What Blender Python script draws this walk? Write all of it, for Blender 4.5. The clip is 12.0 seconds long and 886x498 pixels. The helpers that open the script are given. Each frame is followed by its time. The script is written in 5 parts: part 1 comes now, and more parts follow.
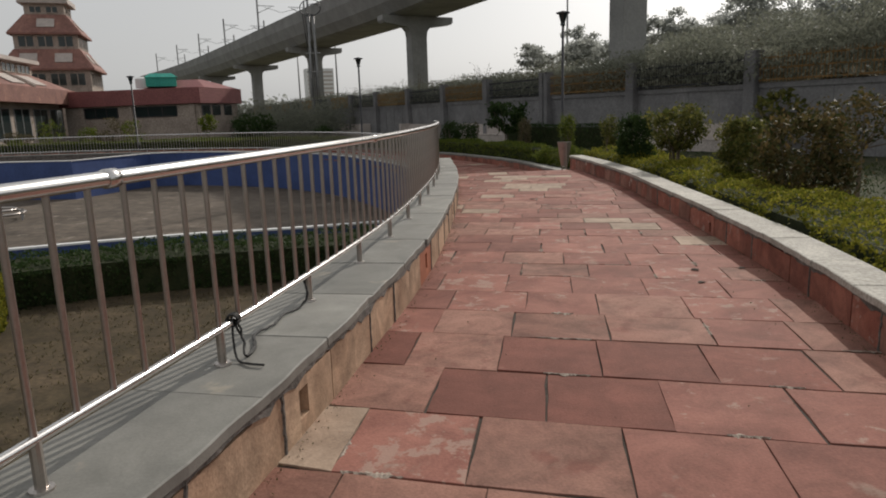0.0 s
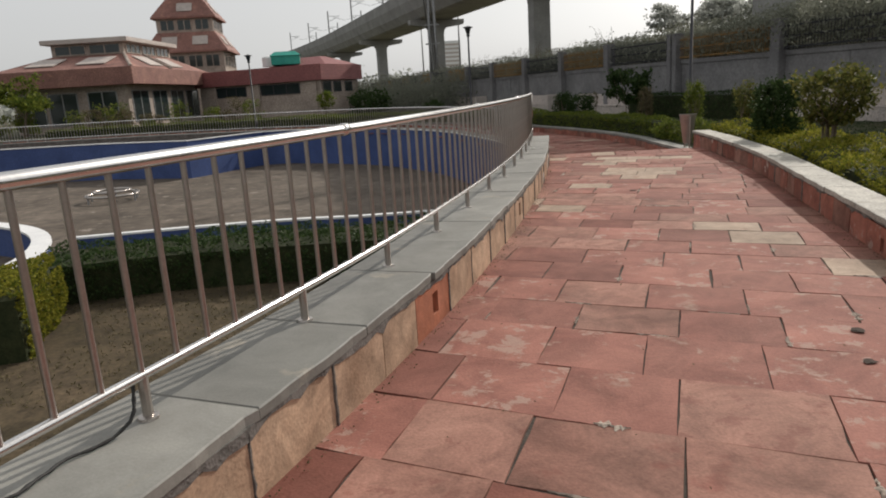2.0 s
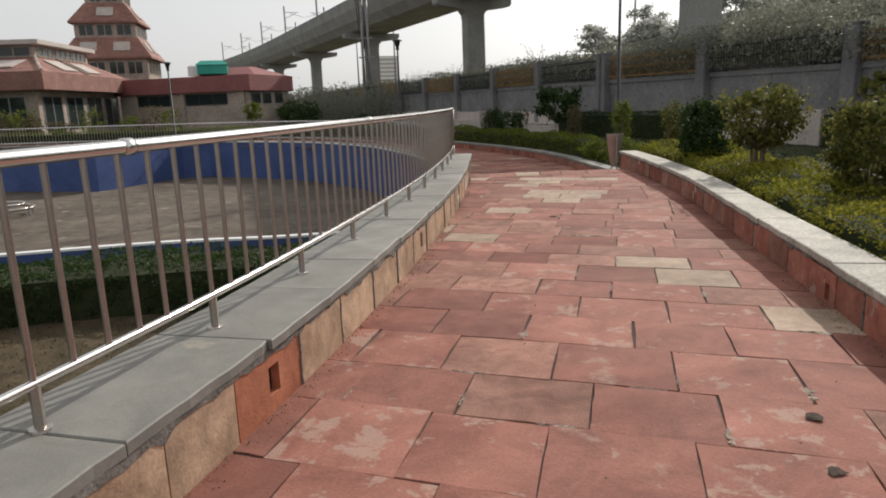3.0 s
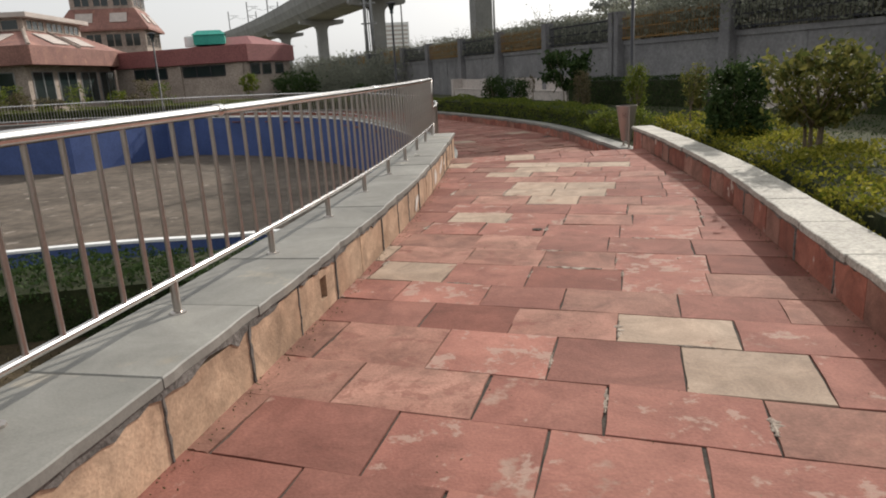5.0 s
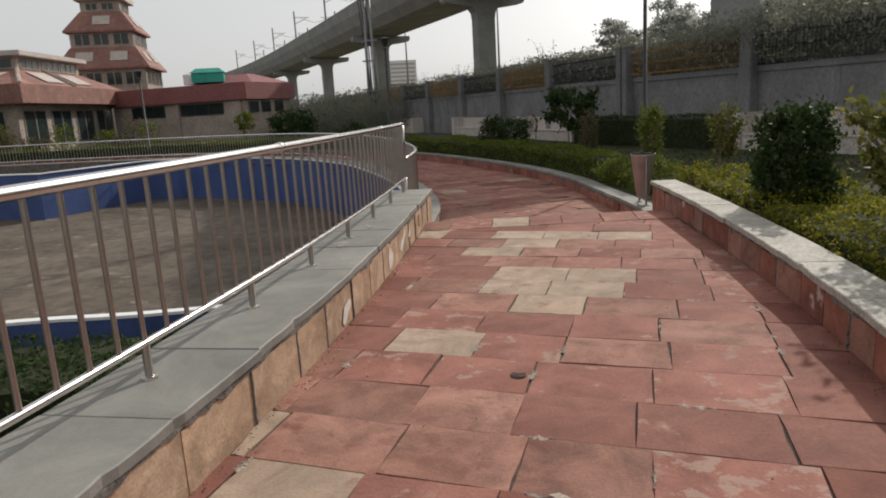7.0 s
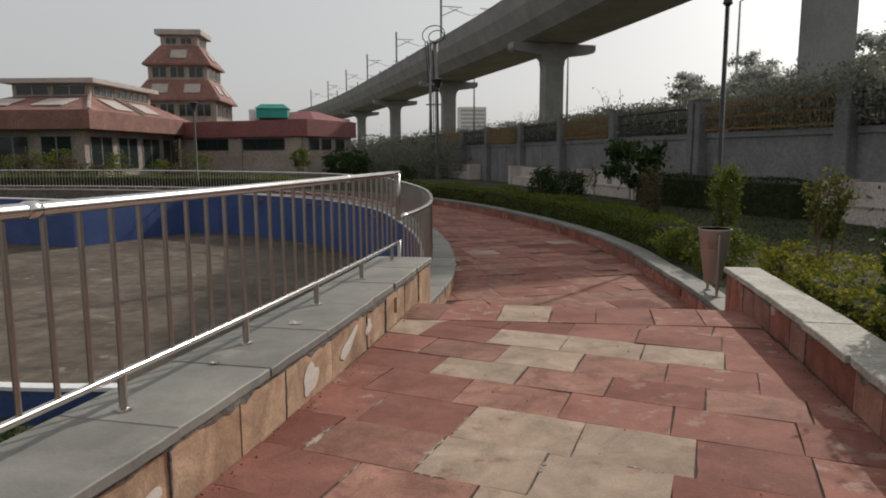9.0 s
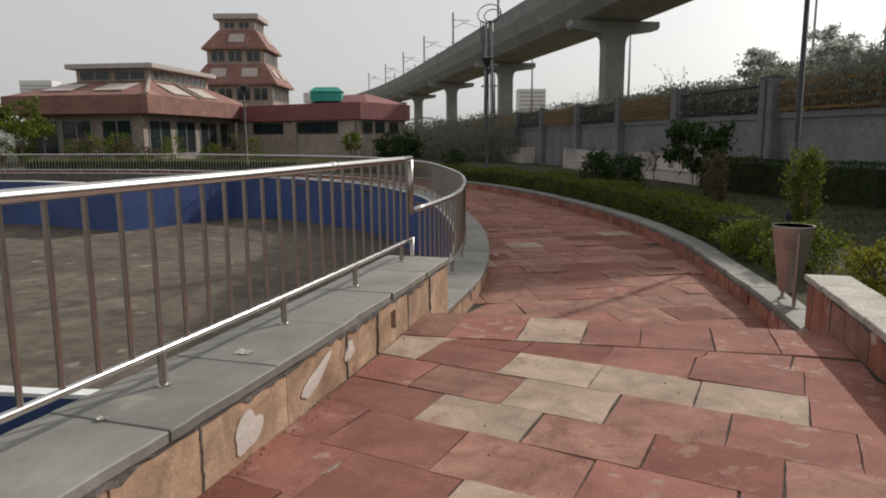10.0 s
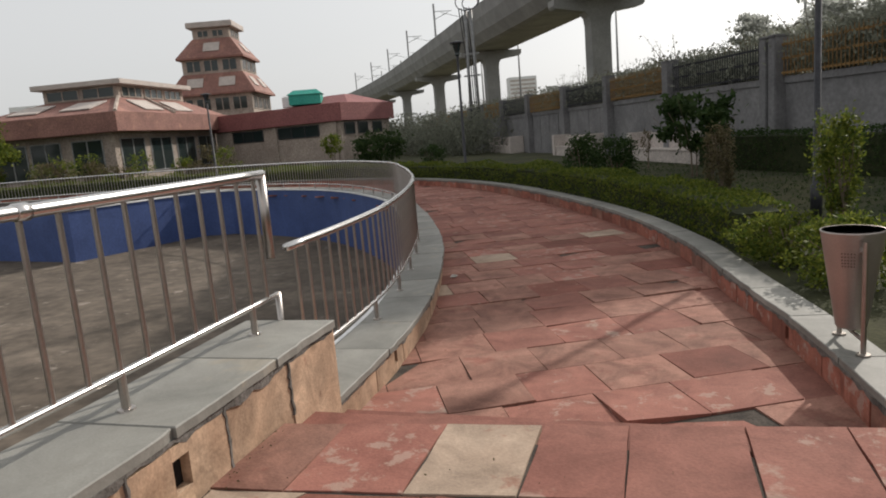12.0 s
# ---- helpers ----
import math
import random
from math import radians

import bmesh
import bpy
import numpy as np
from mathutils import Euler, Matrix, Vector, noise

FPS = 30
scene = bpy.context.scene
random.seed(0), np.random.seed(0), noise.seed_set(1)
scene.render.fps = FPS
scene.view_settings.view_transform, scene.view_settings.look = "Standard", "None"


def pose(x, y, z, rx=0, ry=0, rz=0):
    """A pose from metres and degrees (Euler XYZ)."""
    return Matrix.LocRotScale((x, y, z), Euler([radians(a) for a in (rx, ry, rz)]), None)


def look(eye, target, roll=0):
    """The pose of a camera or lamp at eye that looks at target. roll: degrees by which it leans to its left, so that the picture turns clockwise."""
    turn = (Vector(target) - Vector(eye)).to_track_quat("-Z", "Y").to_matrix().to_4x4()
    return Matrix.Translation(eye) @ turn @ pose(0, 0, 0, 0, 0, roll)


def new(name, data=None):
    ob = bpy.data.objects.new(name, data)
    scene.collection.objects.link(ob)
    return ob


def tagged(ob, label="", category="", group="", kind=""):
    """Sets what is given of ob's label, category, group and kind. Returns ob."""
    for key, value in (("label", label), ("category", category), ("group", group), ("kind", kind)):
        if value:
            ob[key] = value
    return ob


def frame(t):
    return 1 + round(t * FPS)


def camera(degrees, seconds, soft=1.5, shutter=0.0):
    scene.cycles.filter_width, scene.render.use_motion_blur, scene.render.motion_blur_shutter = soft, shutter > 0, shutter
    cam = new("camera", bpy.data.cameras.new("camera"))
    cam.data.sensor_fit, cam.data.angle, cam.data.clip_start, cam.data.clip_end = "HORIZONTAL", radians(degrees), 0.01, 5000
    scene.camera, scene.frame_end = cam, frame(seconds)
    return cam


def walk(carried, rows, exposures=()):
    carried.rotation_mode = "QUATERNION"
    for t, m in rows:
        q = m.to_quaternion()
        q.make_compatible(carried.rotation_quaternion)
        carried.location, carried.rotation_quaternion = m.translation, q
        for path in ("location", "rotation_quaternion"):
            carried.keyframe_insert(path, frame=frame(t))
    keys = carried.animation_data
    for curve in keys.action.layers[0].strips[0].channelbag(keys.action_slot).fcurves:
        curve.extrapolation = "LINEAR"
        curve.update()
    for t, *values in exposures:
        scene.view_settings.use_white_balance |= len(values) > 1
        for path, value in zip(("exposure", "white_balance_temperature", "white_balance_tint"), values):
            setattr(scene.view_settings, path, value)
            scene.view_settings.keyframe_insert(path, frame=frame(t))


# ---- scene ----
cam = camera(66.6, 12.0, soft=1.9)
PATH = [
    (0, (0.006, 0.22, 1.51), (0.004, 2.181, 1.116), -1.8),
    (0.5, (0.257, 0.773, 1.504), (0.078, 2.727, 1.115), -2.5),
    (1, (0.403, 1.307, 1.477), (0.348, 3.264, 1.067), 1.9),
    (1.5, (0.519, 1.803, 1.492), (0.541, 3.754, 1.05), -0.6),
    (2, (0.731, 2.326, 1.504), (0.358, 4.237, 1.047), -3.4),
    (2.5, (0.838, 2.915, 1.497), (0.664, 4.853, 1.035), -1.4),
    (3, (1.0, 3.475, 1.447), (0.812, 5.42, 1.024), -2.0),
    (3.2, (1.046, 3.72, 1.484), (0.84, 5.624, 0.906), -0.0),
    (5, (1.464, 5.892, 1.465), (1.228, 7.811, 0.953), -3.2),
    (5.5, (1.559, 6.536, 1.493), (1.465, 8.494, 1.098), -1.3),
    (6, (1.662, 7.143, 1.533), (1.319, 9.077, 1.155), -2.8),
    (6.5, (1.645, 7.719, 1.536), (1.408, 9.66, 1.118), -3.4),
    (8.3, (1.977, 10.159, 1.495), (1.525, 12.074, 1.139), -3.5),
    (8.5, (2.007, 10.362, 1.513), (1.52, 12.272, 1.171), -3.5),
    (9, (2.067, 10.863, 1.518), (1.636, 12.796, 1.242), -0.2),
    (9.5, (2.217, 11.473, 1.512), (1.767, 13.399, 1.213), -2.6),
    (10, (2.183, 12.063, 1.511), (1.589, 13.946, 1.187), -0.4),
    (10.5, (2.194, 12.68, 1.53), (1.749, 14.586, 1.118), -1.1),
    (11, (2.254, 13.293, 1.537), (1.472, 15.09, 1.134), -2.7),
    (11.5, (2.29, 13.922, 1.546), (1.65, 15.766, 1.114), -2.6),
    (12, (2.27, 14.536, 1.48), (1.667, 16.413, 1.141), -4.8),
]
EXPOSURES = [(0.0, -0.14), (0.5, 0.07), (1.5, 0.12), (2.5, 0.24), (5.0, 0.46), (5.5, 0.38), (6.0, 0.12), (6.5, 0.15), (8.5, 0.06), (9.0, -0.1), (9.5, -0.1), (10.0, 0.06), (11.0, 0.3), (12.0, 0.32)]
walk(cam, [(t, look(eye, target, roll)) for t, eye, target, roll in PATH], EXPOSURES)

# ---- world, sun, exposure ----
SUN_AZ, SUN_EL = 27.0, 32.5   # degrees to the right of +y, above the horizon
world = bpy.data.worlds.new("world")
scene.world = world
world.use_nodes = True
wn, wl = world.node_tree.nodes, world.node_tree.links
sky = wn.new("ShaderNodeTexSky")
sky.sky_type, sky.sun_disc = "NISHITA", False
sky.sun_elevation, sky.sun_rotation = radians(SUN_EL), radians(SUN_AZ)
sky.air_density, sky.dust_density, sky.ozone_density = 1.0, 4.0, 1.0
hsv = wn.new("ShaderNodeHueSaturation")
hsv.inputs["Saturation"].default_value = 0.25
wl.new(sky.outputs[0], hsv.inputs["Color"])
haze = wn.new("ShaderNodeMix")   # an even grey haze over the clear-sky gradient
haze.data_type = "RGBA"
haze.inputs[0].default_value = 0.66
haze.inputs[7].default_value = (5.9, 5.95, 5.95, 1)
wl.new(hsv.outputs[0], haze.inputs[6])
wl.new(haze.outputs[2], wn["Background"].inputs["Color"])
wn["Background"].inputs["Strength"].default_value = 0.108
sun_data = bpy.data.lights.new("sun", "SUN")
sun_data.energy, sun_data.angle, sun_data.color = 2.75, radians(0.8), (1.0, 0.93, 0.84)
sun = new("sun", sun_data)
_a, _e = radians(SUN_AZ), radians(SUN_EL)
sun.matrix_world = look((0, 0, 60), (-60 * math.sin(_a) * math.cos(_e), -60 * math.cos(_a) * math.cos(_e), 60 - 60 * math.sin(_e)))

rng = np.random.default_rng(7)


# ---- materials ----
def material(name, col_a, col_b, scale=3.0, fine=40.0, rough=0.8, bump=0.3, metal=0.0, vary=0.0, stain=None, stain_at=0.62, fine_amt=0.35, spec=0.3, soil=0.0, soil_scale=4.0, wear=None):
    """Two colours mixed by broad noise, a finer grain on top, relief, and a shift of value from piece to piece."""
    m = bpy.data.materials.new(name)
    m.use_nodes = True
    n, l = m.node_tree.nodes, m.node_tree.links
    b = n["Principled BSDF"]
    co = n.new("ShaderNodeTexCoord")
    src = co.outputs["Object"]
    n1 = n.new("ShaderNodeTexNoise")
    n1.inputs["Scale"].default_value, n1.inputs["Detail"].default_value = scale, 5
    n2 = n.new("ShaderNodeTexNoise")
    n2.inputs["Scale"].default_value, n2.inputs["Detail"].default_value = fine, 4
    if vary:
        oi = n.new("ShaderNodeObjectInfo")
        geo = n.new("ShaderNodeNewGeometry")
        add = n.new("ShaderNodeMath")
        add.operation = "ADD"
        l.new(oi.outputs["Random"], add.inputs[0])
        l.new(geo.outputs["Random Per Island"], add.inputs[1])
        fr = n.new("ShaderNodeMath")
        fr.operation = "FRACT"
        l.new(add.outputs[0], fr.inputs[0])
        shift = n.new("ShaderNodeVectorMath")
        shift.operation = "MULTIPLY_ADD"
        comb = n.new("ShaderNodeCombineXYZ")
        for k in range(3):
            l.new(fr.outputs[0], comb.inputs[k])
        l.new(comb.outputs[0], shift.inputs[0])
        shift.inputs[1].default_value = (37, 53, 11)
        l.new(src, shift.inputs[2])
        src = shift.outputs[0]
    l.new(src, n1.inputs["Vector"])
    l.new(src, n2.inputs["Vector"])
    r1 = n.new("ShaderNodeValToRGB")
    r1.color_ramp.elements[0].position, r1.color_ramp.elements[1].position = 0.32, 0.68
    r1.color_ramp.elements[0].color, r1.color_ramp.elements[1].color = (*col_a, 1), (*col_b, 1)
    l.new(n1.outputs["Fac"], r1.inputs[0])
    mx = n.new("ShaderNodeMix")
    mx.data_type, mx.blend_type = "RGBA", "MULTIPLY"
    mx.inputs[0].default_value = 1.0
    mr = n.new("ShaderNodeMapRange")
    mr.inputs[1].default_value, mr.inputs[2].default_value = 0.25, 0.75
    mr.inputs[3].default_value, mr.inputs[4].default_value = 1 - fine_amt, 1 + fine_amt
    l.new(n2.outputs["Fac"], mr.inputs[0])
    l.new(r1.outputs[0], mx.inputs[6])
    l.new(mr.outputs[0], mx.inputs[7])
    out = mx.outputs[2]
    if vary:
        mv = n.new("ShaderNodeMapRange")
        mv.inputs[3].default_value, mv.inputs[4].default_value = 1 - vary, 1 + vary
        l.new(fr.outputs[0], mv.inputs[0])
        m2 = n.new("ShaderNodeMix")
        m2.data_type, m2.blend_type = "RGBA", "MULTIPLY"
        m2.inputs[0].default_value = 1.0
        l.new(out, m2.inputs[6])
        l.new(mv.outputs[0], m2.inputs[7])
        out = m2.outputs[2]
    if stain:
        n3 = n.new("ShaderNodeTexNoise")
        n3.inputs["Scale"].default_value, n3.inputs["Detail"].default_value = scale * 0.8 + 1, 6
        n3.inputs["Roughness"].default_value = 0.65
        l.new(src, n3.inputs["Vector"])
        r3 = n.new("ShaderNodeValToRGB")
        r3.color_ramp.elements[0].position, r3.color_ramp.elements[1].position = stain_at, stain_at + 0.06
        l.new(n3.outputs["Fac"], r3.inputs[0])
        m3 = n.new("ShaderNodeMix")
        m3.data_type = "RGBA"
        l.new(r3.outputs[0], m3.inputs[0])
        l.new(out, m3.inputs[6])
        m3.inputs[7].default_value = (*stain, 1)
        out = m3.outputs[2]
    if soil:
        n4 = n.new("ShaderNodeTexNoise")
        n4.inputs["Scale"].default_value, n4.inputs["Detail"].default_value = soil_scale, 8
        n4.inputs["Roughness"].default_value, n4.inputs["Distortion"].default_value = 0.7, 0.6
        l.new(src, n4.inputs["Vector"])
        r4 = n.new("ShaderNodeMapRange")
        r4.inputs[1].default_value, r4.inputs[2].default_value = 0.35, 0.65
        r4.inputs[3].default_value, r4.inputs[4].default_value = 1 - soil, 1 + soil * 0.5
        l.new(n4.outputs["Fac"], r4.inputs[0])
        m4 = n.new("ShaderNodeMix")
        m4.data_type, m4.blend_type = "RGBA", "MULTIPLY"
        m4.inputs[0].default_value = 1.0
        l.new(out, m4.inputs[6])
        l.new(r4.outputs[0], m4.inputs[7])
        out = m4.outputs[2]
    if wear and vary:   # peeled and powdery patches, heavy on a few pieces and faint on the rest
        n5 = n.new("ShaderNodeTexNoise")
        n5.inputs["Scale"].default_value, n5.inputs["Detail"].default_value = 5.5, 10
        n5.inputs["Roughness"].default_value, n5.inputs["Distortion"].default_value = 0.68, 0.25
        l.new(src, n5.inputs["Vector"])
        lim = n.new("ShaderNodeMapRange")
        lim.inputs[1].default_value, lim.inputs[2].default_value = 0.0, 1.0
        lim.inputs[3].default_value, lim.inputs[4].default_value = 0.17, -0.035
        l.new(fr.outputs[0], lim.inputs[0])
        sub = n.new("ShaderNodeMath")
        sub.operation = "SUBTRACT"
        l.new(n5.outputs["Fac"], sub.inputs[0])
        l.new(lim.outputs[0], sub.inputs[1])
        r5 = n.new("ShaderNodeValToRGB")
        r5.color_ramp.elements[0].position, r5.color_ramp.elements[1].position = 0.555, 0.60
        r5.color_ramp.elements[1].color = (0.55, 0.55, 0.55, 1)
        l.new(sub.outputs[0], r5.inputs[0])
        m5 = n.new("ShaderNodeMix")
        m5.data_type = "RGBA"
        l.new(r5.outputs[0], m5.inputs[0])
        l.new(out, m5.inputs[6])
        m5.inputs[7].default_value = (*wear, 1)
        out = m5.outputs[2]
    l.new(out, b.inputs["Base Color"])
    b.inputs["Roughness"].default_value, b.inputs["Metallic"].default_value = rough, metal
    b.inputs["Specular IOR Level"].default_value = spec
    if bump:
        ad = n.new("ShaderNodeMath")
        ad.operation = "MULTIPLY_ADD"
        l.new(n1.outputs["Fac"], ad.inputs[0])
        ad.inputs[1].default_value = 1.5
        l.new(n2.outputs["Fac"], ad.inputs[2])
        bp = n.new("ShaderNodeBump")
        bp.inputs["Strength"].default_value, bp.inputs["Distance"].default_value = bump, 0.01
        l.new(ad.outputs[0], bp.inputs["Height"])
        l.new(bp.outputs[0], b.inputs["Normal"])
    return m


def leaf_material(name, dark, light, trans=0.35):
    m = bpy.data.materials.new(name)
    m.use_nodes = True
    n, l = m.node_tree.nodes, m.node_tree.links
    b = n["Principled BSDF"]
    geo = n.new("ShaderNodeNewGeometry")
    r = n.new("ShaderNodeValToRGB")
    r.color_ramp.elements[0].color, r.color_ramp.elements[1].color = (*dark, 1), (*light, 1)
    l.new(geo.outputs["Random Per Island"], r.inputs[0])
    l.new(r.outputs[0], b.inputs["Base Color"])
    b.inputs["Roughness"].default_value = 0.55
    b.inputs["Specular IOR Level"].default_value = 0.07
    tr = n.new("ShaderNodeBsdfTranslucent")
    l.new(r.outputs[0], tr.inputs["Color"])
    mix = n.new("ShaderNodeMixShader")
    mix.inputs[0].default_value = trans
    l.new(b.outputs[0], mix.inputs[1])
    l.new(tr.outputs[0], mix.inputs[2])
    l.new(mix.outputs[0], n["Material Output"].inputs[0])
    return m


M = {}
M["red"] = material("red_sandstone", (0.235, 0.098, 0.076), (0.305, 0.138, 0.107), 1.6, 70, 0.8, 0.3, vary=0.17, stain=(0.34, 0.22, 0.175), stain_at=0.62, fine_amt=0.13, spec=0.15, soil=0.27, soil_scale=2.6, wear=(0.40, 0.30, 0.245))
M["pink"] = material("pink_sandstone", (0.26, 0.128, 0.097), (0.335, 0.180, 0.138), 1.6, 70, 0.8, 0.3, vary=0.14, stain=(0.24, 0.105, 0.08), stain_at=0.61, fine_amt=0.16, spec=0.15, soil=0.38, soil_scale=3.0, wear=(0.20, 0.085, 0.066))
M["cream"] = material("cream_sandstone", (0.35, 0.255, 0.19), (0.42, 0.325, 0.25), 1.8, 70, 0.8, 0.26, vary=0.1, spec=0.15, stain=(0.30, 0.17, 0.125), stain_at=0.61, fine_amt=0.12, soil=0.3, soil_scale=3.2)
M["maroon"] = material("dark_red_sandstone", (0.185, 0.074, 0.056), (0.24, 0.094, 0.070), 2, 70, 0.8, 0.28, vary=0.12, spec=0.15, fine_amt=0.14, stain=(0.25, 0.14, 0.11), stain_at=0.70, soil=0.22, soil_scale=3.5, wear=(0.31, 0.20, 0.16))
M["mortar"] = material("mortar", (0.10, 0.085, 0.073), (0.19, 0.165, 0.145), 5, 60, 0.95, 0.5)
M["clad_cream"] = material("cream_cladding", (0.42, 0.275, 0.185), (0.52, 0.37, 0.26), 2.5, 60, 0.8, 0.3, vary=0.12, spec=0.15, stain=(0.33, 0.19, 0.13), stain_at=0.66, fine_amt=0.14, soil=0.4, soil_scale=4)
M["clad_red"] = material("red_cladding", (0.25, 0.085, 0.058), (0.34, 0.135, 0.095), 3, 60, 0.75, 0.3, vary=0.3, stain=(0.50, 0.40, 0.34), stain_at=0.64, fine_amt=0.12, soil=0.35, soil_scale=5, wear=(0.42, 0.33, 0.28))
M["kota"] = material("grey_slate_coping", (0.19, 0.186, 0.168), (0.26, 0.252, 0.228), 1.2, 90, 0.6, 0.09, vary=0.12, fine_amt=0.09, stain=(0.29, 0.265, 0.22), stain_at=0.60, soil=0.22, soil_scale=2.5)
M["coping_light"] = material("pale_stone_coping", (0.33, 0.31, 0.27), (0.42, 0.395, 0.345), 2.0, 40, 0.75, 0.25, vary=0.06, stain=(0.30, 0.27, 0.22), stain_at=0.68, soil=0.2, soil_scale=4)
M["concrete"] = material("concrete", (0.24, 0.24, 0.235), (0.31, 0.31, 0.30), 0.35, 6, 0.85, 0.2, fine_amt=0.12, soil=0.14, soil_scale=0.4)
M["wall_grey"] = material("grey_retaining_wall", (0.17, 0.165, 0.17), (0.23, 0.225, 0.225), 0.7, 9, 0.9, 0.35, fine_amt=0.2, soil=0.2, soil_scale=0.8)
M["blue"] = material("blue_pool_paint", (0.048, 0.078, 0.205), (0.07, 0.108, 0.265), 0.6, 12, 0.6, 0.15, fine_amt=0.15, stain=(0.11, 0.15, 0.30), stain_at=0.72, soil=0.15, soil_scale=0.8)
M["white"] = material("white_paint", (0.68, 0.68, 0.68), (0.78, 0.78, 0.77), 2, 20, 0.7, 0.1, fine_amt=0.1)
M["poolfloor"] = material("dusty_pool_floor", (0.092, 0.073, 0.056), (0.145, 0.117, 0.092), 0.35, 3.0, 0.95, 0.3, stain=(0.26, 0.22, 0.185), stain_at=0.62, soil=0.3, soil_scale=0.8)
M["soil"] = material("dry_soil_grass", (0.052, 0.040, 0.020), (0.100, 0.072, 0.043), 0.9, 14, 1.0, 0.6, soil=0.4, soil_scale=2)
M["lawn"] = material("lawn", (0.032, 0.039, 0.015), (0.066, 0.062, 0.029), 0.5, 25, 1.0, 0.6, soil=0.3, soil_scale=1.5)
M["earth"] = material("scrub_earth", (0.07, 0.075, 0.04), (0.14, 0.12, 0.075), 0.1, 2, 1.0, 0.6)
M["steel"] = material("stainless_steel", (0.62, 0.60, 0.58), (0.70, 0.68, 0.66), 6, 80, 0.22, 0.02, metal=1.0, fine_amt=0.06)
M["steel_dull"] = material("brushed_steel", (0.40, 0.365, 0.34), (0.47, 0.43, 0.40), 6, 80, 0.33, 0.03, metal=1.0, fine_amt=0.08)
M["iron"] = material("dark_painted_iron", (0.025, 0.025, 0.03), (0.05, 0.05, 0.055), 5, 40, 0.5, 0.1)
M["galv"] = material("galvanised_steel", (0.22, 0.22, 0.22), (0.32, 0.32, 0.32), 3, 30, 0.55, 0.1, metal=0.3)
M["yellow"] = material("yellow_fence_paint", (0.21, 0.125, 0.05), (0.29, 0.175, 0.068), 1.5, 20, 0.7, 0.15)
M["roof_red"] = material("red_roof_cladding", (0.235, 0.118, 0.098), (0.30, 0.155, 0.125), 0.6, 8, 0.75, 0.2, stain=(0.38, 0.20, 0.145), stain_at=0.6, soil=0.25, soil_scale=0.7)
M["roof_maroon"] = material("maroon_parapet", (0.225, 0.085, 0.085), (0.28, 0.11, 0.105), 0.5, 8, 0.7, 0.15)
M["render_cream"] = material("cream_render", (0.34, 0.28, 0.24), (0.42, 0.35, 0.30), 0.5, 6, 0.85, 0.15, soil=0.2, soil_scale=0.6)
M["teal"] = material("teal_tank", (0.03, 0.30, 0.24), (0.05, 0.38, 0.30), 1, 10, 0.5, 0.05)
M["bark"] = material("bark", (0.11, 0.085, 0.06), (0.19, 0.15, 0.11), 8, 60, 0.95, 0.6)
# near-black that paints the unlit depth of holes
M["void"] = material("hole_shade", (0.012, 0.010, 0.010), (0.02, 0.017, 0.015), 5, 40, 1.0, 0.1)
M["rubber"] = material("black_cable", (0.02, 0.02, 0.02), (0.035, 0.033, 0.03), 8, 60, 0.6, 0.1)
M["paper"] = material("scrap_paper", (0.62, 0.60, 0.56), (0.72, 0.70, 0.66), 8, 60, 0.9, 0.1)
M["bench"] = material("pale_bench_stone", (0.42, 0.37, 0.34), (0.52, 0.46, 0.42), 1.5, 20, 0.85, 0.2, stain=(0.36, 0.20, 0.16), stain_at=0.66)
glass = bpy.data.materials.new("window_glass")
glass.use_nodes = True
_g = glass.node_tree.nodes["Principled BSDF"]
_g.inputs["Base Color"].default_value, _g.inputs["Roughness"].default_value = (0.02, 0.03, 0.03, 1), 0.12
M["glass"] = glass
M["clad_buff"] = material("orange_cladding", (0.36, 0.125, 0.065), (0.44, 0.17, 0.10), 3, 60, 0.75, 0.3, vary=0.1, fine_amt=0.12, soil=0.3, soil_scale=5)
M["joint"] = material("dark_joint_dirt", (0.042, 0.035, 0.030), (0.085, 0.070, 0.058), 6, 60, 1.0, 0.5)
M["bedding"] = material("dark_bedding_mortar", (0.09, 0.082, 0.075), (0.19, 0.175, 0.16), 9, 50, 0.95, 0.6)
M["paste"] = material("pale_filler", (0.58, 0.53, 0.48), (0.66, 0.61, 0.56), 4, 40, 0.9, 0.12, fine_amt=0.1)
M["smear"] = material("dried_mortar", (0.27, 0.215, 0.175), (0.41, 0.345, 0.285), 8, 60, 0.95, 0.5)
M["dung"] = material("dried_dirt", (0.045, 0.033, 0.027), (0.08, 0.06, 0.048), 20, 90, 1.0, 0.6)
M["binsteel"] = material("satin_steel", (0.40, 0.355, 0.33), (0.46, 0.41, 0.38), 4, 80, 0.42, 0.03, metal=0.75, fine_amt=0.06)
M["leaf_hedge"] = leaf_material("hedge_leaves", (0.05, 0.085, 0.016), (0.185, 0.205, 0.035), 0.45)
M["leaf_yellow"] = leaf_material("golden_hedge_leaves", (0.075, 0.10, 0.014), (0.30, 0.27, 0.04), 0.5)
M["leaf_dark"] = leaf_material("dark_leaves", (0.022, 0.045, 0.014), (0.06, 0.09, 0.03), 0.3)
M["leaf_shrub"] = leaf_material("shrub_leaves", (0.045, 0.065, 0.018), (0.19, 0.175, 0.05), 0.5)
M["leaf_bronze"] = leaf_material("bronze_shrub_leaves", (0.03, 0.045, 0.016), (0.145, 0.10, 0.042), 0.4)
# distance haze is mixed into these two leaf colours, paler than the foliage itself
M["leaf_far"] = leaf_material("hazed_scrub_leaves", (0.17, 0.18, 0.14), (0.25, 0.255, 0.20), 0.4)
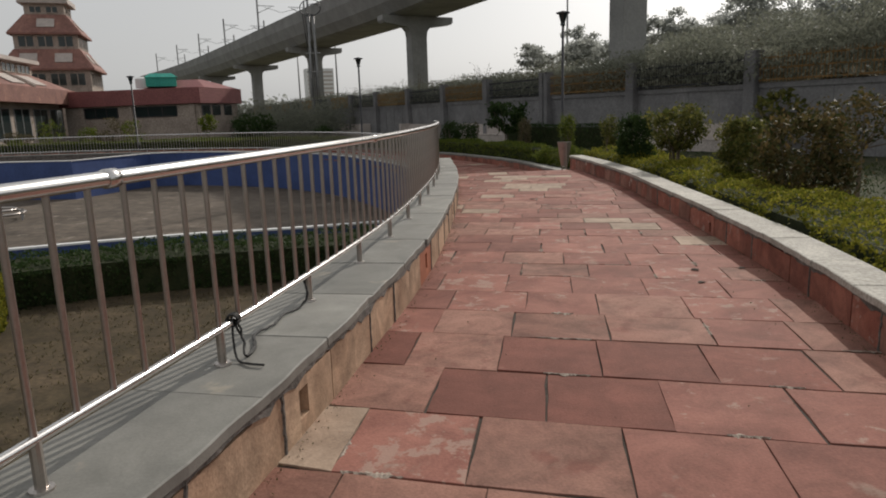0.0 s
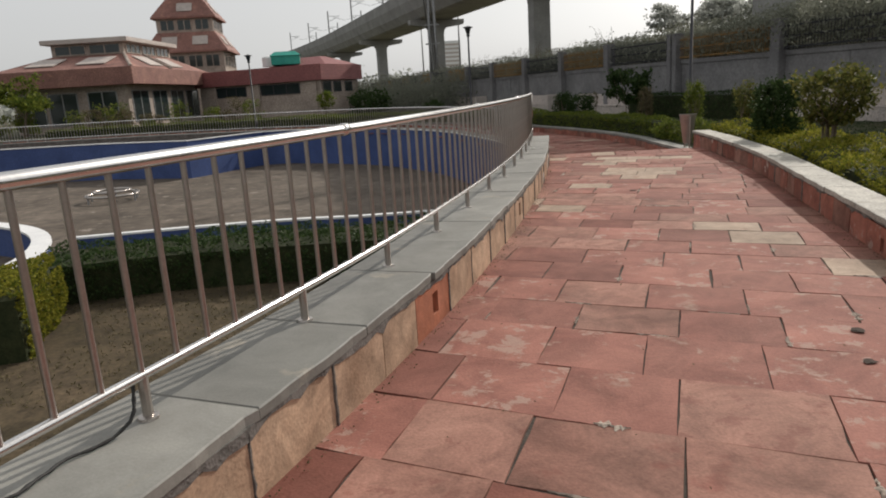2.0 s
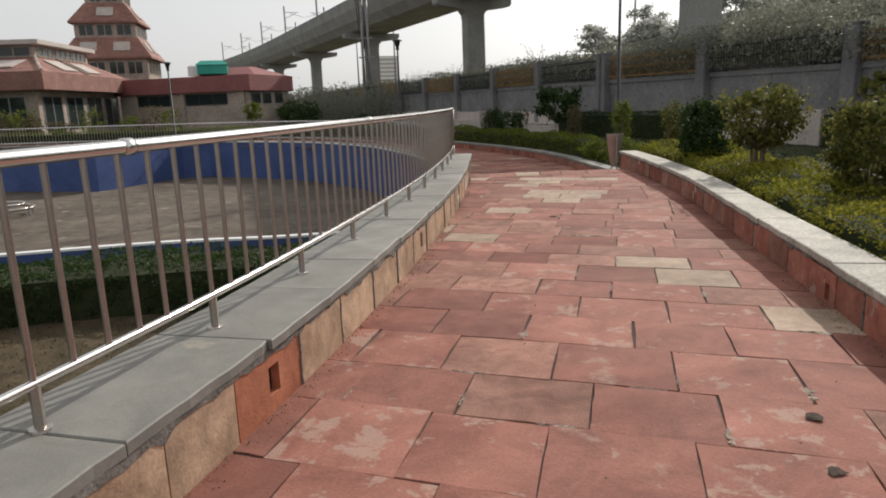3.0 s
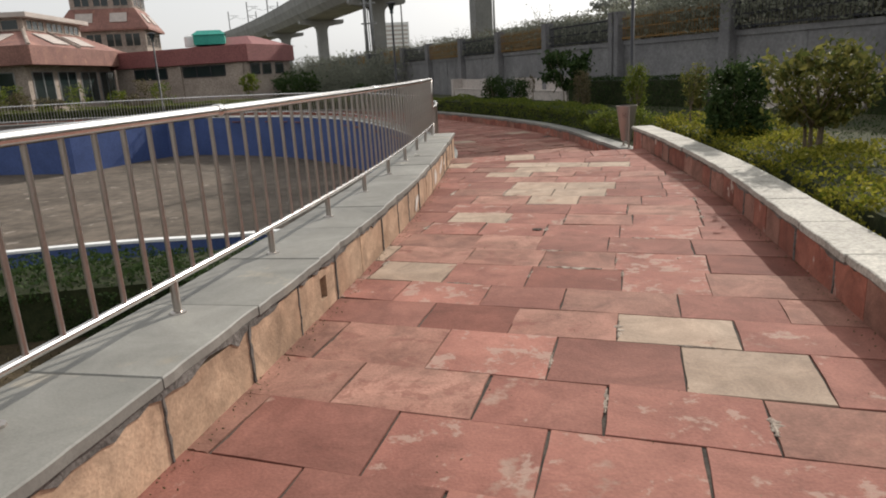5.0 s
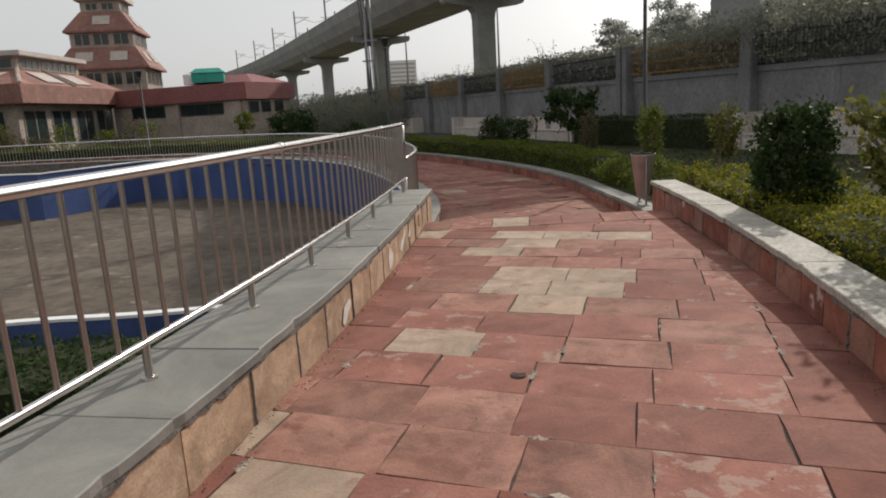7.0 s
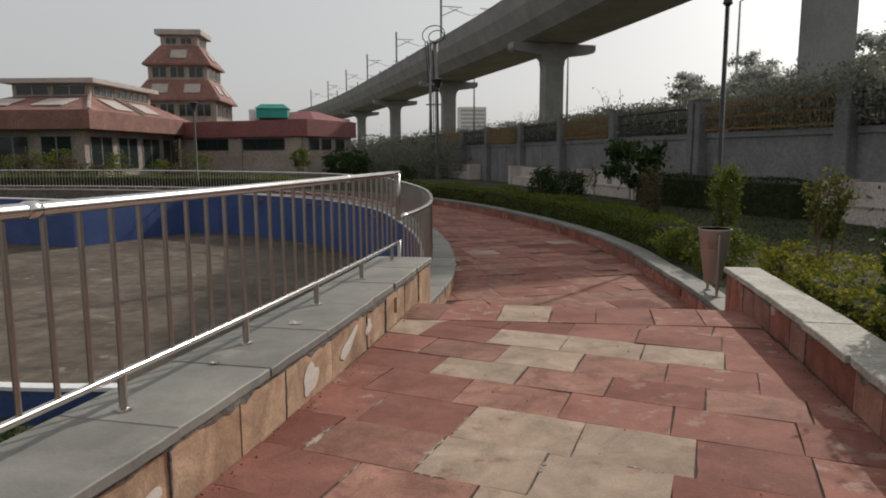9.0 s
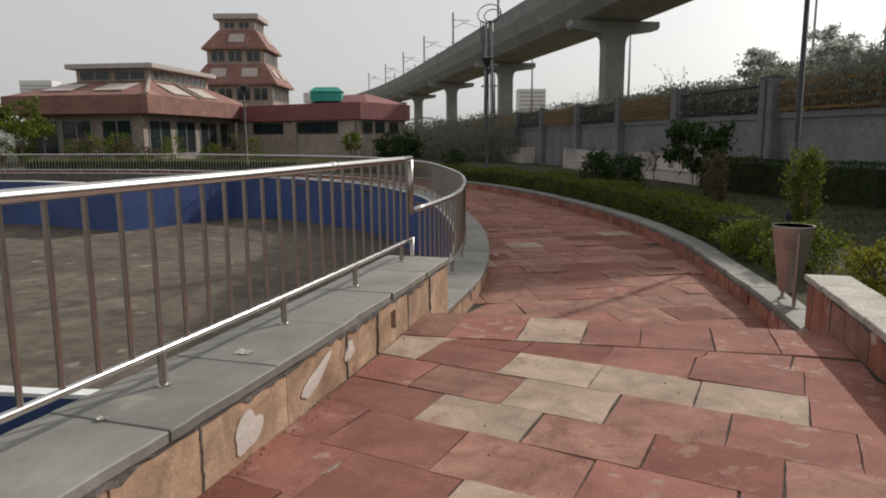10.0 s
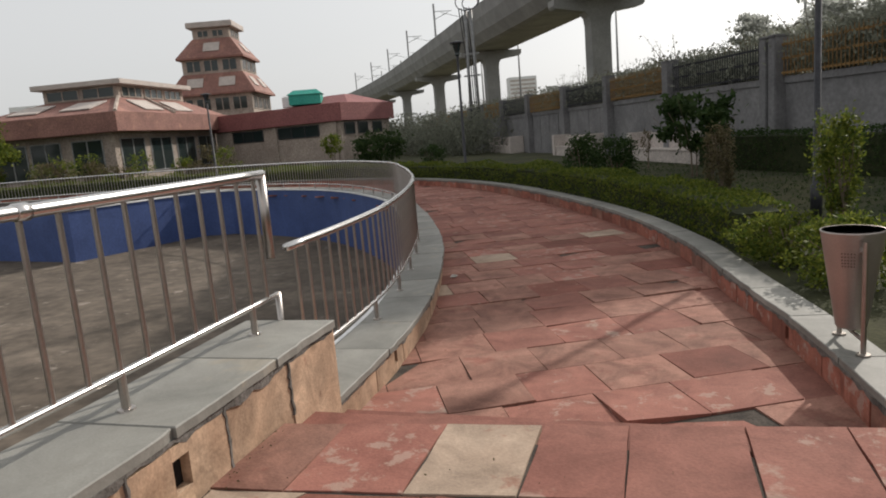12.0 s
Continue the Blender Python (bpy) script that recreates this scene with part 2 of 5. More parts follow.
M["leaf_haze"] = leaf_material("hazed_tree_leaves", (0.31, 0.325, 0.30), (0.42, 0.435, 0.405), 0.65)
M["leaf_dry"] = leaf_material("dry_leaves", (0.08, 0.07, 0.035), (0.17, 0.14, 0.08), 0.3)
# near-black colour for the shaded inside of hedges
M["core_shade"] = material("hedge_inner_shade", (0.02, 0.028, 0.010), (0.04, 0.045, 0.018), 6, 30, 1.0, 0.5)


# ---- mesh helpers ----
def to_object(name, bm, mat, parent=None, label="", smooth=False):
    me = bpy.data.meshes.new(name)
    bm.normal_update()
    bm.to_mesh(me)
    bm.free()
    me.materials.append(mat)
    if smooth:
        for p in me.polygons:
            p.use_smooth = True
    ob = new(name, me)
    if parent is not None:
        ob.parent = parent
    if label:
        ob["label"] = label
    return ob


part = to_object


def thing(name, x=0, y=0, z=0, rz=0, label="", category="", group="", kind=""):
    ob = new(name)
    ob.empty_display_size = 0.1
    ob.matrix_world = pose(x, y, z, 0, 0, rz)
    return tagged(ob, label, category, group, kind)


def box(bm, x0, y0, z0, x1, y1, z1, m=None, bevel=0.0):
    r = bmesh.ops.create_cube(bm, size=1.0)
    vs = r["verts"]
    t = Matrix.Translation(((x0 + x1) / 2, (y0 + y1) / 2, (z0 + z1) / 2)) @ Matrix.Diagonal((abs(x1 - x0), abs(y1 - y0), abs(z1 - z0), 1))
    bmesh.ops.transform(bm, matrix=(m @ t) if m is not None else t, verts=vs)
    if bevel:
        es = {e for v in vs for e in v.link_edges}
        bmesh.ops.bevel(bm, geom=list(es), offset=bevel, segments=2, affect="EDGES")


def tube(bm, pts, r, seg=10, radii=None, cap=True):
    """A round bar along a polyline."""
    pts = [Vector(p) for p in pts]
    rings = []
    for i, p in enumerate(pts):
        d = (pts[min(i + 1, len(pts) - 1)] - pts[max(i - 1, 0)]).normalized()
        up = Vector((0, 0, 1)) if abs(d.z) < 0.95 else Vector((1, 0, 0))
        a = d.cross(up).normalized()
        b = a.cross(d).normalized()
        rr = radii[i] if radii else r
        rings.append([bm.verts.new(p + rr * (math.cos(2 * math.pi * k / seg) * a + math.sin(2 * math.pi * k / seg) * b)) for k in range(seg)])
    for a, b in zip(rings, rings[1:]):
        for k in range(seg):
            bm.faces.new((a[k], a[(k + 1) % seg], b[(k + 1) % seg], b[k]))
    if cap:
        bm.faces.new(rings[0][::-1])
        bm.faces.new(rings[-1])


def smooth_line(ctrl, step=0.25):
    """Catmull-Rom through the control points, resampled at an even step."""
    c = [np.array(p, float) for p in ctrl]
    c = [2 * c[0] - c[1]] + c + [2 * c[-1] - c[-2]]
    out = []
    for i in range(1, len(c) - 2):
        for u in np.linspace(0, 1, 24, endpoint=False):
            a, b, d, e = c[i - 1], c[i], c[i + 1], c[i + 2]
            out.append(0.5 * (2 * b + (d - a) * u + (2 * a - 5 * b + 4 * d - e) * u * u + (3 * b - a - 3 * d + e) * u ** 3))
    out.append(c[-2])
    out = np.array(out)
    s = np.concatenate([[0], np.cumsum(np.linalg.norm(np.diff(out, axis=0), axis=1))])
    n = max(2, int(s[-1] / step) + 1)
    q = np.linspace(0, s[-1], n)
    return np.stack([np.interp(q, s, out[:, k]) for k in range(out.shape[1])], 1)


def normals_of(line):
    d = np.gradient(line, axis=0)
    d /= np.linalg.norm(d, axis=1)[:, None]
    return np.stack([d[:, 1], -d[:, 0]], 1)   # to the right of the way


def offset(line, k):
    return line + k * normals_of(line)


def arc_len(line):
    return np.concatenate([[0], np.cumsum(np.linalg.norm(np.diff(line, axis=0), axis=1))])


def at_len(line, q):
    s = arc_len(line)
    return np.array([np.interp(q, s, line[:, 0]), np.interp(q, s, line[:, 1])])


def strip_solid(bm, a, b, z0, z1):
    """A solid between two plan lines of the same count, from z0 to z1 (numbers or lists)."""
    n = len(a)
    z0 = np.full(n, z0) if np.isscalar(z0) else z0
    z1 = np.full(n, z1) if np.isscalar(z1) else z1
    rings = [[bm.verts.new((*a[i], z0[i])), bm.verts.new((*b[i], z0[i])), bm.verts.new((*b[i], z1[i])), bm.verts.new((*a[i], z1[i]))] for i in range(n)]
    for r, q in zip(rings, rings[1:]):
        for k in range(4):
            bm.faces.new((r[k], q[k], q[(k + 1) % 4], r[(k + 1) % 4]))
    bm.faces.new(rings[0])
    bm.faces.new(rings[-1][::-1])
    bmesh.ops.recalc_face_normals(bm, faces=bm.faces)


def sheet(bm, pts, z):
    bm.faces.new([bm.verts.new((p[0], p[1], z)) for p in pts])


def mesh_of(name, verts, faces, mat, parent=None, smooth=False):
    me = bpy.data.meshes.new(name)
    me.from_pydata(verts, [], faces)
    me.materials.append(mat)
    ob = new(name, me)
    if parent is not None:
        ob.parent = parent
    return ob


def leaf_cloud(name, pts, size, mat, parent=None, spread=0.4, up=0.3, aspect=0.55):
    """Small folded leaves at the points, turned at random."""
    n = len(pts)
    pts = np.asarray(pts, float)
    d = rng.normal(size=(n, 3))
    d[:, 2] += up
    d /= np.linalg.norm(d, axis=1)[:, None]
    r = rng.normal(size=(n, 3))
    e = np.cross(d, r)
    e /= np.linalg.norm(e, axis=1)[:, None]
    f = np.cross(d, e)
    s = size * (1 - spread + 2 * spread * rng.random(n))[:, None]
    a = pts - d * s * 0.5
    tip = pts + d * s * 0.5
    l = pts + e * s * aspect * 0.5 + f * s * 0.08
    q = pts - e * s * aspect * 0.5 + f * s * 0.08
    v = np.stack([a, l, tip, q], 1).reshape(-1, 3)
    fa = np.arange(4 * n).reshape(n, 4)
    me = bpy.data.meshes.new(name)
    me.vertices.add(4 * n)
    me.vertices.foreach_set("co", v.ravel())
    me.loops.add(4 * n)
    me.loops.foreach_set("vertex_index", fa.ravel())
    me.polygons.add(n)
    me.polygons.foreach_set("loop_start", np.arange(0, 4 * n, 4))
    me.polygons.foreach_set("loop_total", np.full(n, 4))
    me.update(calc_edges=True)
    me.materials.append(mat)
    ob = new(name, me)
    if parent is not None:
        ob.parent = parent
    return ob


def lumps(n, seed):
    g = np.random.default_rng(seed)
    return g.normal(size=(n, 3)), g.uniform(0, 6.28, n)


def bumpy(p, freq, seed):
    """A cheap smooth noise in -1..1 for many points."""
    k, ph = lumps(6, seed)
    return np.mean([np.sin(p @ (k[i] * freq) + ph[i]) for i in range(6)], axis=0) * 1.6


# ---- plan ----
DECK_Z, LOW_Z = -0.03, -0.46
LEFT_TOP, RIGHT_TOP, LOW_TOP = 0.345, 0.29, -0.20
POOL_Z, LAWN_Z, GARDEN_Z = -2.15, -0.28, -2.05
left_face = smooth_line([(-2.85, -4), (-2.1, -1.8), (-1.5, 0), (-0.96, 2.2), (-0.53, 4.3), (-0.13, 6.8), (0.15, 9.8), (0.29, 12.3), (0.325, 14.5), (0.30, 16.5), (0.24, 18.35)], 0.2)
right_face = smooth_line([(0.45, -4), (1.2, -1.8), (1.8, 0), (2.3, 2.2), (2.71, 4.2), (3.02, 6.0), (3.25, 8.3), (3.47, 11.2), (3.62, 13.4), (3.64, 16.0), (3.53, 18.7)], 0.2)
low_left = smooth_line([(0.20, 18.35), (0.15, 19.6), (-0.02, 21.0), (-0.5, 23.0), (-1.09, 24.9), (-1.75, 26.6), (-2.85, 29.1), (-4.5, 32.3), (-7.6, 36.1), (-10.65, 38.4), (-15, 40.3), (-20, 41.4), (-27, 41.6), (-36, 40)], 0.25)
low_right = smooth_line([(3.50, 18.4), (3.345, 19.9), (3.03, 21.7), (2.52, 24.4), (1.22, 28.15), (-1.5, 33.4), (-4.5, 37.5), (-8.6, 40.9), (-14, 43.6), (-20, 44.9), (-28, 45.2), (-38, 43.5)], 0.25)


def x_at(line, y):
    return float(np.interp(y, line[:, 1], line[:, 0]))


def build_ground():
    bm = bmesh.new()
    R = 2500.0
    sheet(bm, [(-R, -R), (R, -R), (R, R), (-R, R)], POOL_Z - 0.25)
    g = to_object("ground", bm, M["earth"])
    tagged(g, "dry scrubby ground reaching to the horizon", "ground", kind="structure")


build_ground()


def joint_mortar(root, run, q, z0, z1, g):
    """A ragged line of dark mortar squeezed out of an upright joint."""
    sg, nr = run(q - 0.05, q + 0.05, 0.1)
    p, n = (sg[0] + sg[1]) / 2, nr[0]
    d = (sg[1] - sg[0]) / np.linalg.norm(sg[1] - sg[0])
    bm = bmesh.new()
    rows = []
    w0 = g.uniform(0.004, 0.012)
    for z in np.linspace(z0, z1, 12):
        a, b = w0 * (0.6 + abs(g.normal(0, 0.6))), w0 * (0.6 + abs(g.normal(0, 0.6)))
        c = g.normal(0, 0.003)
        o = 0.0065 + g.uniform(0, 0.003)
        rows.append([bm.verts.new((*(v - n * k), z)) for v, k in ((p + d * (c - a), -0.006), (p + d * (c - a * 0.7), o), (p + d * (c + b * 0.7), o), (p + d * (c + b), -0.006))])
    for r0, r1 in zip(rows, rows[1:]):
        for j in range(3):
            bm.faces.new((r0[j], r0[j + 1], r1[j + 1], r1[j]))
    bmesh.ops.recalc_face_normals(bm, faces=bm.faces)
    part("joint_mortar", bm, M["bedding"], root)


def kerb_side(name, face, side, z0, top, width, mats, cope_mat, cat_label, panel=0.62, slab=0.9, over=0.03, thick=0.05, deep=None, holes=(), joints=0.0):
    """A low wall: core, cladding panels on the path side, coping slabs on top. side: +1 wall lies to the right of the line."""
    deep = z0 - 0.3 if deep is None else deep
    root = thing(name, kind="structure")
    tagged(root, cat_label, "wall")
    bm = bmesh.new()
    strip_solid(bm, offset(face, side * 0.055), offset(face, side * (width - 0.02)), deep, top - thick - 0.002)
    part("wall_core", bm, M["mortar"], root)
    S = arc_len(face)[-1]
    g = np.random.default_rng(int(abs(face[3, 0] * 1000)) + 5)

    g3 = np.random.default_rng(77)

    def run(q0, q1, step):
        u = np.linspace(q0, q1, max(2, int((q1 - q0) / step) + 1))
        seg = np.array([at_len(face, v) for v in u])
        nn = np.array([at_len(face, min(v + 0.01, S)) - at_len(face, max(v - 0.01, 0)) for v in u])
        nn /= np.linalg.norm(nn, axis=1)[:, None]
        return seg, np.stack([nn[:, 1], -nn[:, 0]], 1) * side
    q = 0.0
    while q < S - 0.05:
        w = min(panel * g.uniform(0.8, 1.25), S - q)
        if S - q - w < 0.15:
            w = S - q
        pr = g.uniform(-0.004, 0.004)
        zt = top - thick - g.uniform(0.008, 0.04)
        key = mats[int(g.random() * len(mats))]
        cut = [h for h in holes if q + 0.06 < h[0] - h[2] / 2 and h[0] + h[2] / 2 < q + w - 0.06]
        seg, nr = run(q + 0.005, q + w - 0.005, 0.3)
        if name == "wall_left" and 6.1 < seg[0][1] < 6.75:
            key = "clad_buff"
        zb = z0 - 0.05 if q + w < S - 0.75 or z0 < -0.2 else z0 - 0.46
        bm = bmesh.new()
        if cut:
            hq, hz, hw, hh = cut[0]
            for a0, a1, b0, b1 in ((q + 0.005, hq - hw / 2, z0 - 0.05, zt), (hq + hw / 2, q + w - 0.005, z0 - 0.05, zt), (hq - hw / 2, hq + hw / 2, z0 - 0.05, hz - hh / 2), (hq - hw / 2, hq + hw / 2, hz + hh / 2, zt)):
                sg, n2 = run(a0, a1, 0.3)
                strip_solid(bm, sg + n2 * pr, sg + n2 * 0.06, b0, b1)
            # shallow plate painted black in place of the hole's dark depth
            b2 = bmesh.new()
            sg, n2 = run(hq - hw / 2 - 0.01, hq + hw / 2 + 0.01, 0.3)
            strip_solid(b2, sg + n2 * 0.048, sg + n2 * 0.052, hz - hh / 2 - 0.01, hz + hh / 2 + 0.01)
            part("drain_hole", b2, M["void"], root, "dark square drain hole")
        else:
            strip_solid(bm, seg + nr * pr, seg + nr * 0.06, zb, zt)
        part("panel", bm, M[key], root)
        q += w
        if q < S - 0.1 and g3.random() < joints:
            joint_mortar(root, run, q, z0 - 0.01, top - thick - 0.012, g3)
    # rough mortar squeezed out under the coping
    seg, nr = run(0.0, S, 0.07)
    bm = bmesh.new()
    n = len(seg)
    lo = top - thick - 0.012 - np.abs(g.normal(0, 0.016, n)) - 0.016 * (np.sin(np.arange(n) * 0.37) > 0.3)
    strip_solid(bm, seg - nr * (0.004 + np.abs(g.normal(0, 0.002, n)))[:, None], seg + nr * 0.05, lo, top - thick - 0.001)
    part("bedding_mortar", bm, M["bedding"], root)
    q = 0.0
    while q < S - 0.05:
        w = min(slab * g.uniform(0.85, 1.15), S - q)
        if S - q - w < 0.2:
            w = S - q
        u = np.linspace(q + 0.002, q + w - 0.002, max(2, int(w / 0.07) + 1))
        seg = np.array([at_len(face, v) for v in u])
        nn = np.array([at_len(face, min(v + 0.01, S)) - at_len(face, max(v - 0.01, 0)) for v in u])
        nn /= np.linalg.norm(nn, axis=1)[:, None]
        nr = np.stack([nn[:, 1], -nn[:, 0]], 1) * side
        bm = bmesh.new()
        t = top + g.uniform(-0.003, 0.003)
        ragged = np.convolve(g3.normal(0, 0.0045, len(u) + 2), np.ones(3) / 2, "valid") - 0.012 * (g3.random(len(u)) < 0.04)
        strip_solid(bm, seg - nr * (over + g.uniform(-0.006, 0.006) + ragged)[:, None], seg + nr * width, t - thick, t)
        es = [e for e in bm.edges if abs(e.verts[0].co.z - t) < 1e-4 and abs(e.verts[1].co.z - t) < 1e-4]
        bmesh.ops.bevel(bm, geom=es, offset=0.006, segments=1, affect="EDGES")
        part("coping_slab", bm, cope_mat, root)
        q += w
    # end stone closing the core
    p, n2 = face[-1], normals_of(face)[-1] * side
    d2 = (face[-1] - face[-2]) / np.linalg.norm(face[-1] - face[-2])
    e = np.array([p, p + d2 * 0.022])
    bm = bmesh.new()
    strip_solid(bm, e + n2 * 0.002, e + n2 * (width - 0.01), z0 - 0.45, top - thick - 0.006)
    part("end_panel", bm, M[mats[0]], root)
    return root


def holes_at(line, ys, z, w, h):
    s = arc_len(line)
    return [(float(np.interp(y, line[:, 1], s)), z, w, h) for y in ys]


left_wall = kerb_side("wall_left", left_face, -1, DECK_Z, LEFT_TOP, 0.62, ["clad_cream"], M["kota"], "low wall clad in cream stone under grey slate coping", deep=GARDEN_Z - 0.3, over=0.014, holes=holes_at(left_face, (3.36, 6.54, 9.98, 13.4, 16.76), 0.13, 0.11, 0.15), joints=0.75)
right_wall = kerb_side("wall_right", right_face, 1, DECK_Z, RIGHT_TOP, 0.33, ["clad_red", "clad_red", "clad_red", "pink"], M["coping_light"], "low wall clad in red sandstone under pale stone coping", panel=0.45, deep=-0.8, holes=holes_at(right_face, (8.29,), 0.05, 0.08, 0.12), joints=0.4)
low_left_wall = kerb_side("wall_pool_side", low_left, -1, LOW_Z, LOW_TOP, 0.5, ["clad_cream"], M["kota"], "curved low wall of cream stone round the pool with slate coping", deep=LOW_Z - 0.4, holes=holes_at(low_left, (19.6, 22.5), -0.34, 0.08, 0.12))
low_right_wall = kerb_side("wall_garden_side", low_right, 1, LOW_Z, LOW_TOP, 0.31, ["clad_red", "clad_red", "pink"], M["kota"], "curved low red sandstone kerb wall with grey slate coping", panel=0.5, over=0.006, deep=-0.9, holes=holes_at(low_right, (20.4,), -0.36, 0.08, 0.11))


def build_beds():
    # deck and low path beds under the paving
    bm = bmesh.new()
    n = 60
    yy = np.linspace(-4, 17.55, n)
    a = np.stack([np.interp(yy, left_face[:, 1], left_face[:, 0]) - 0.02, yy], 1)
    b = np.stack([np.interp(yy, right_face[:, 1], right_face[:, 0]) + 0.02, yy + 0.0], 1)
    strip_solid(bm, a, b, -0.9, DECK_Z - 0.009)
    ob = to_object("floor_deck", bm, M["joint"])
    tagged(ob, "grey mortar bed of the raised walkway", "floor", kind="structure")
    bm = bmesh.new()
    n = 120
    la = np.array([at_len(low_left, v) for v in np.linspace(0, arc_len(low_left)[-1], n)])
    lb = np.array([at_len(low_right, v) for v in np.linspace(0, arc_len(low_right)[-1], n)])
    strip_solid(bm, offset(la, -0.02), offset(lb, 0.02), -0.9, LOW_Z - 0.014)
    ob2 = to_object("floor_path", bm, M["joint"])
    tagged(ob2, "mortar bed of the curved lower path", "floor", kind="structure")
    # steps behind the lip
    st = thing("steps", kind="structure", label="red sandstone steps down to the lower path", category="steps")
    for i, (y0, z) in enumerate(((17.56, -0.12), (17.98, -0.29))):
        bm = bmesh.new()
        box(bm, 0.26, y0, -0.9, 3.56, y0 + 0.42, z, bevel=0.008)
        part("step", bm, M["red"], st)
    return ob, ob2


floor_deck, floor_path = build_beds()


def build_pool():
    inner = offset(low_left, -0.5)
    keep = inner[inner[:, 0] > -15.5]
    # the painted wall follows the coping, then turns in to a corner
    line = [tuple(p) for p in keep[::3]] + [(-16.8, 39.6), (-17.2, 38.6), (-18.4, 34.1), (-24, 35.0), (-34, 33.5), (-44, 29)]
    line = np.array(line)
    bm = bmesh.new()
    strip_solid(bm, offset(line, 0.0), offset(line, 0.2), POOL_Z - 0.2, LOW_TOP - 0.06)
    w = to_object("wall_pool", bm, M["blue"])
    tagged(w, "blue painted wall of the empty pool", "pool wall", kind="structure")
    bm = bmesh.new()
    strip_solid(bm, offset(line, -0.05), offset(line, 0.24), LOW_TOP - 0.055, LOW_TOP - 0.012)
    c = to_object("trim_pool", bm, M["white"])
    tagged(c, "white rim along the top of the pool wall", "pool rim", kind="structure")
    # deck side of the pool below the walkway
    d = offset(left_face, -0.62)
    d = d[d[:, 1] > 17.0]
    d = np.vstack([d, [keep[0][0] - 0.02, 18.5]])
    bm = bmesh.new()
    strip_solid(bm, offset(d, -0.06), offset(d, -0.002), POOL_Z - 0.2, LEFT_TOP - 0.06)
    w2 = to_object("wall_deck_pool", bm, M["blue"])
    tagged(w2, "blue painted pool side below the walkway", "pool wall", kind="structure")
    # near rim
    near = smooth_line([(-0.2, 18.75), (-2.0, 18.25), (-4.3, 17.65), (-6.0, 17.4), (-8.1, 16.75), (-10.6, 15.75)], 0.6)
    bm = bmesh.new()
    strip_solid(bm, near, offset(near, 0.14), POOL_Z - 0.2, -1.36)
    w3 = to_object("wall_pool_near", bm, M["blue"])
    tagged(w3, "low blue wall at the near edge of the pool", "pool wall", kind="structure")
    bm = bmesh.new()
    strip_solid(bm, offset(near, -0.02), offset(near, 0.16), -1.358, -1.31)
    w4 = to_object("trim_pool_near", bm, M["white"])
    tagged(w4, "white painted rim of the pool's near wall", "pool rim", kind="structure")
    bm = bmesh.new()
    sheet(bm, [(-60, 5), (3, 5), (3, 44), (-60, 44)], POOL_Z)
    f = to_object("floor_pool", bm, M["poolfloor"])
    tagged(f, "dusty bare concrete floor of the drained pool", "pool floor", kind="structure")
    bm = bmesh.new()
    pts = [(-60, -30), (-1, -30), (-1, 18.2)] + [tuple(p) for p in near[::2]] + [(-60, 12)]
    sheet(bm, pts[::-1], GARDEN_Z)
    bmesh.ops.recalc_face_normals(bm, faces=bm.faces)
    g = to_object("ground_garden", bm, M["soil"])
    tagged(g, "bare dry soil with sparse grass below the walkway", "garden soil", kind="structure")


build_pool()

FENCE = smooth_line([(24.6, 2.4), (17.0, 16.4), (14.2, 21.6), (11.4, 26.75), (8.65, 31.65), (5.66, 36.8), (2.9, 42.4), (-0.13, 48.9), (-3.13, 54.9), (-6.3, 60.6), (-12.5, 73.0), (-20, 90), (-34, 122)], 0.5)


def build_lawn():
    # right-hand lawn from the garden kerb to the retaining wall, and the strip beside the walkway
    bm = bmesh.new()
    lr = offset(low_right, 0.3)
    rw = offset(right_face, 0.32)
    pts = [(x, y) for x, y in rw[::4]] + [(x, y) for x, y in lr[4::4]] + [(-90, 43), (-90, 130), (-34, 122)] + [(x, y) for x, y in FENCE[::-2]] + [(30, -30), (0, -30)]
    sheet(bm, pts, LAWN_Z)
    bmesh.ops.triangulate(bm, faces=bm.faces)
    bmesh.ops.recalc_face_normals(bm, faces=bm.faces)
    ob = to_object("ground_lawn", bm, M["lawn"])
    tagged(ob, "patchy mown lawn with bare spots", "lawn", kind="structure")


build_lawn()


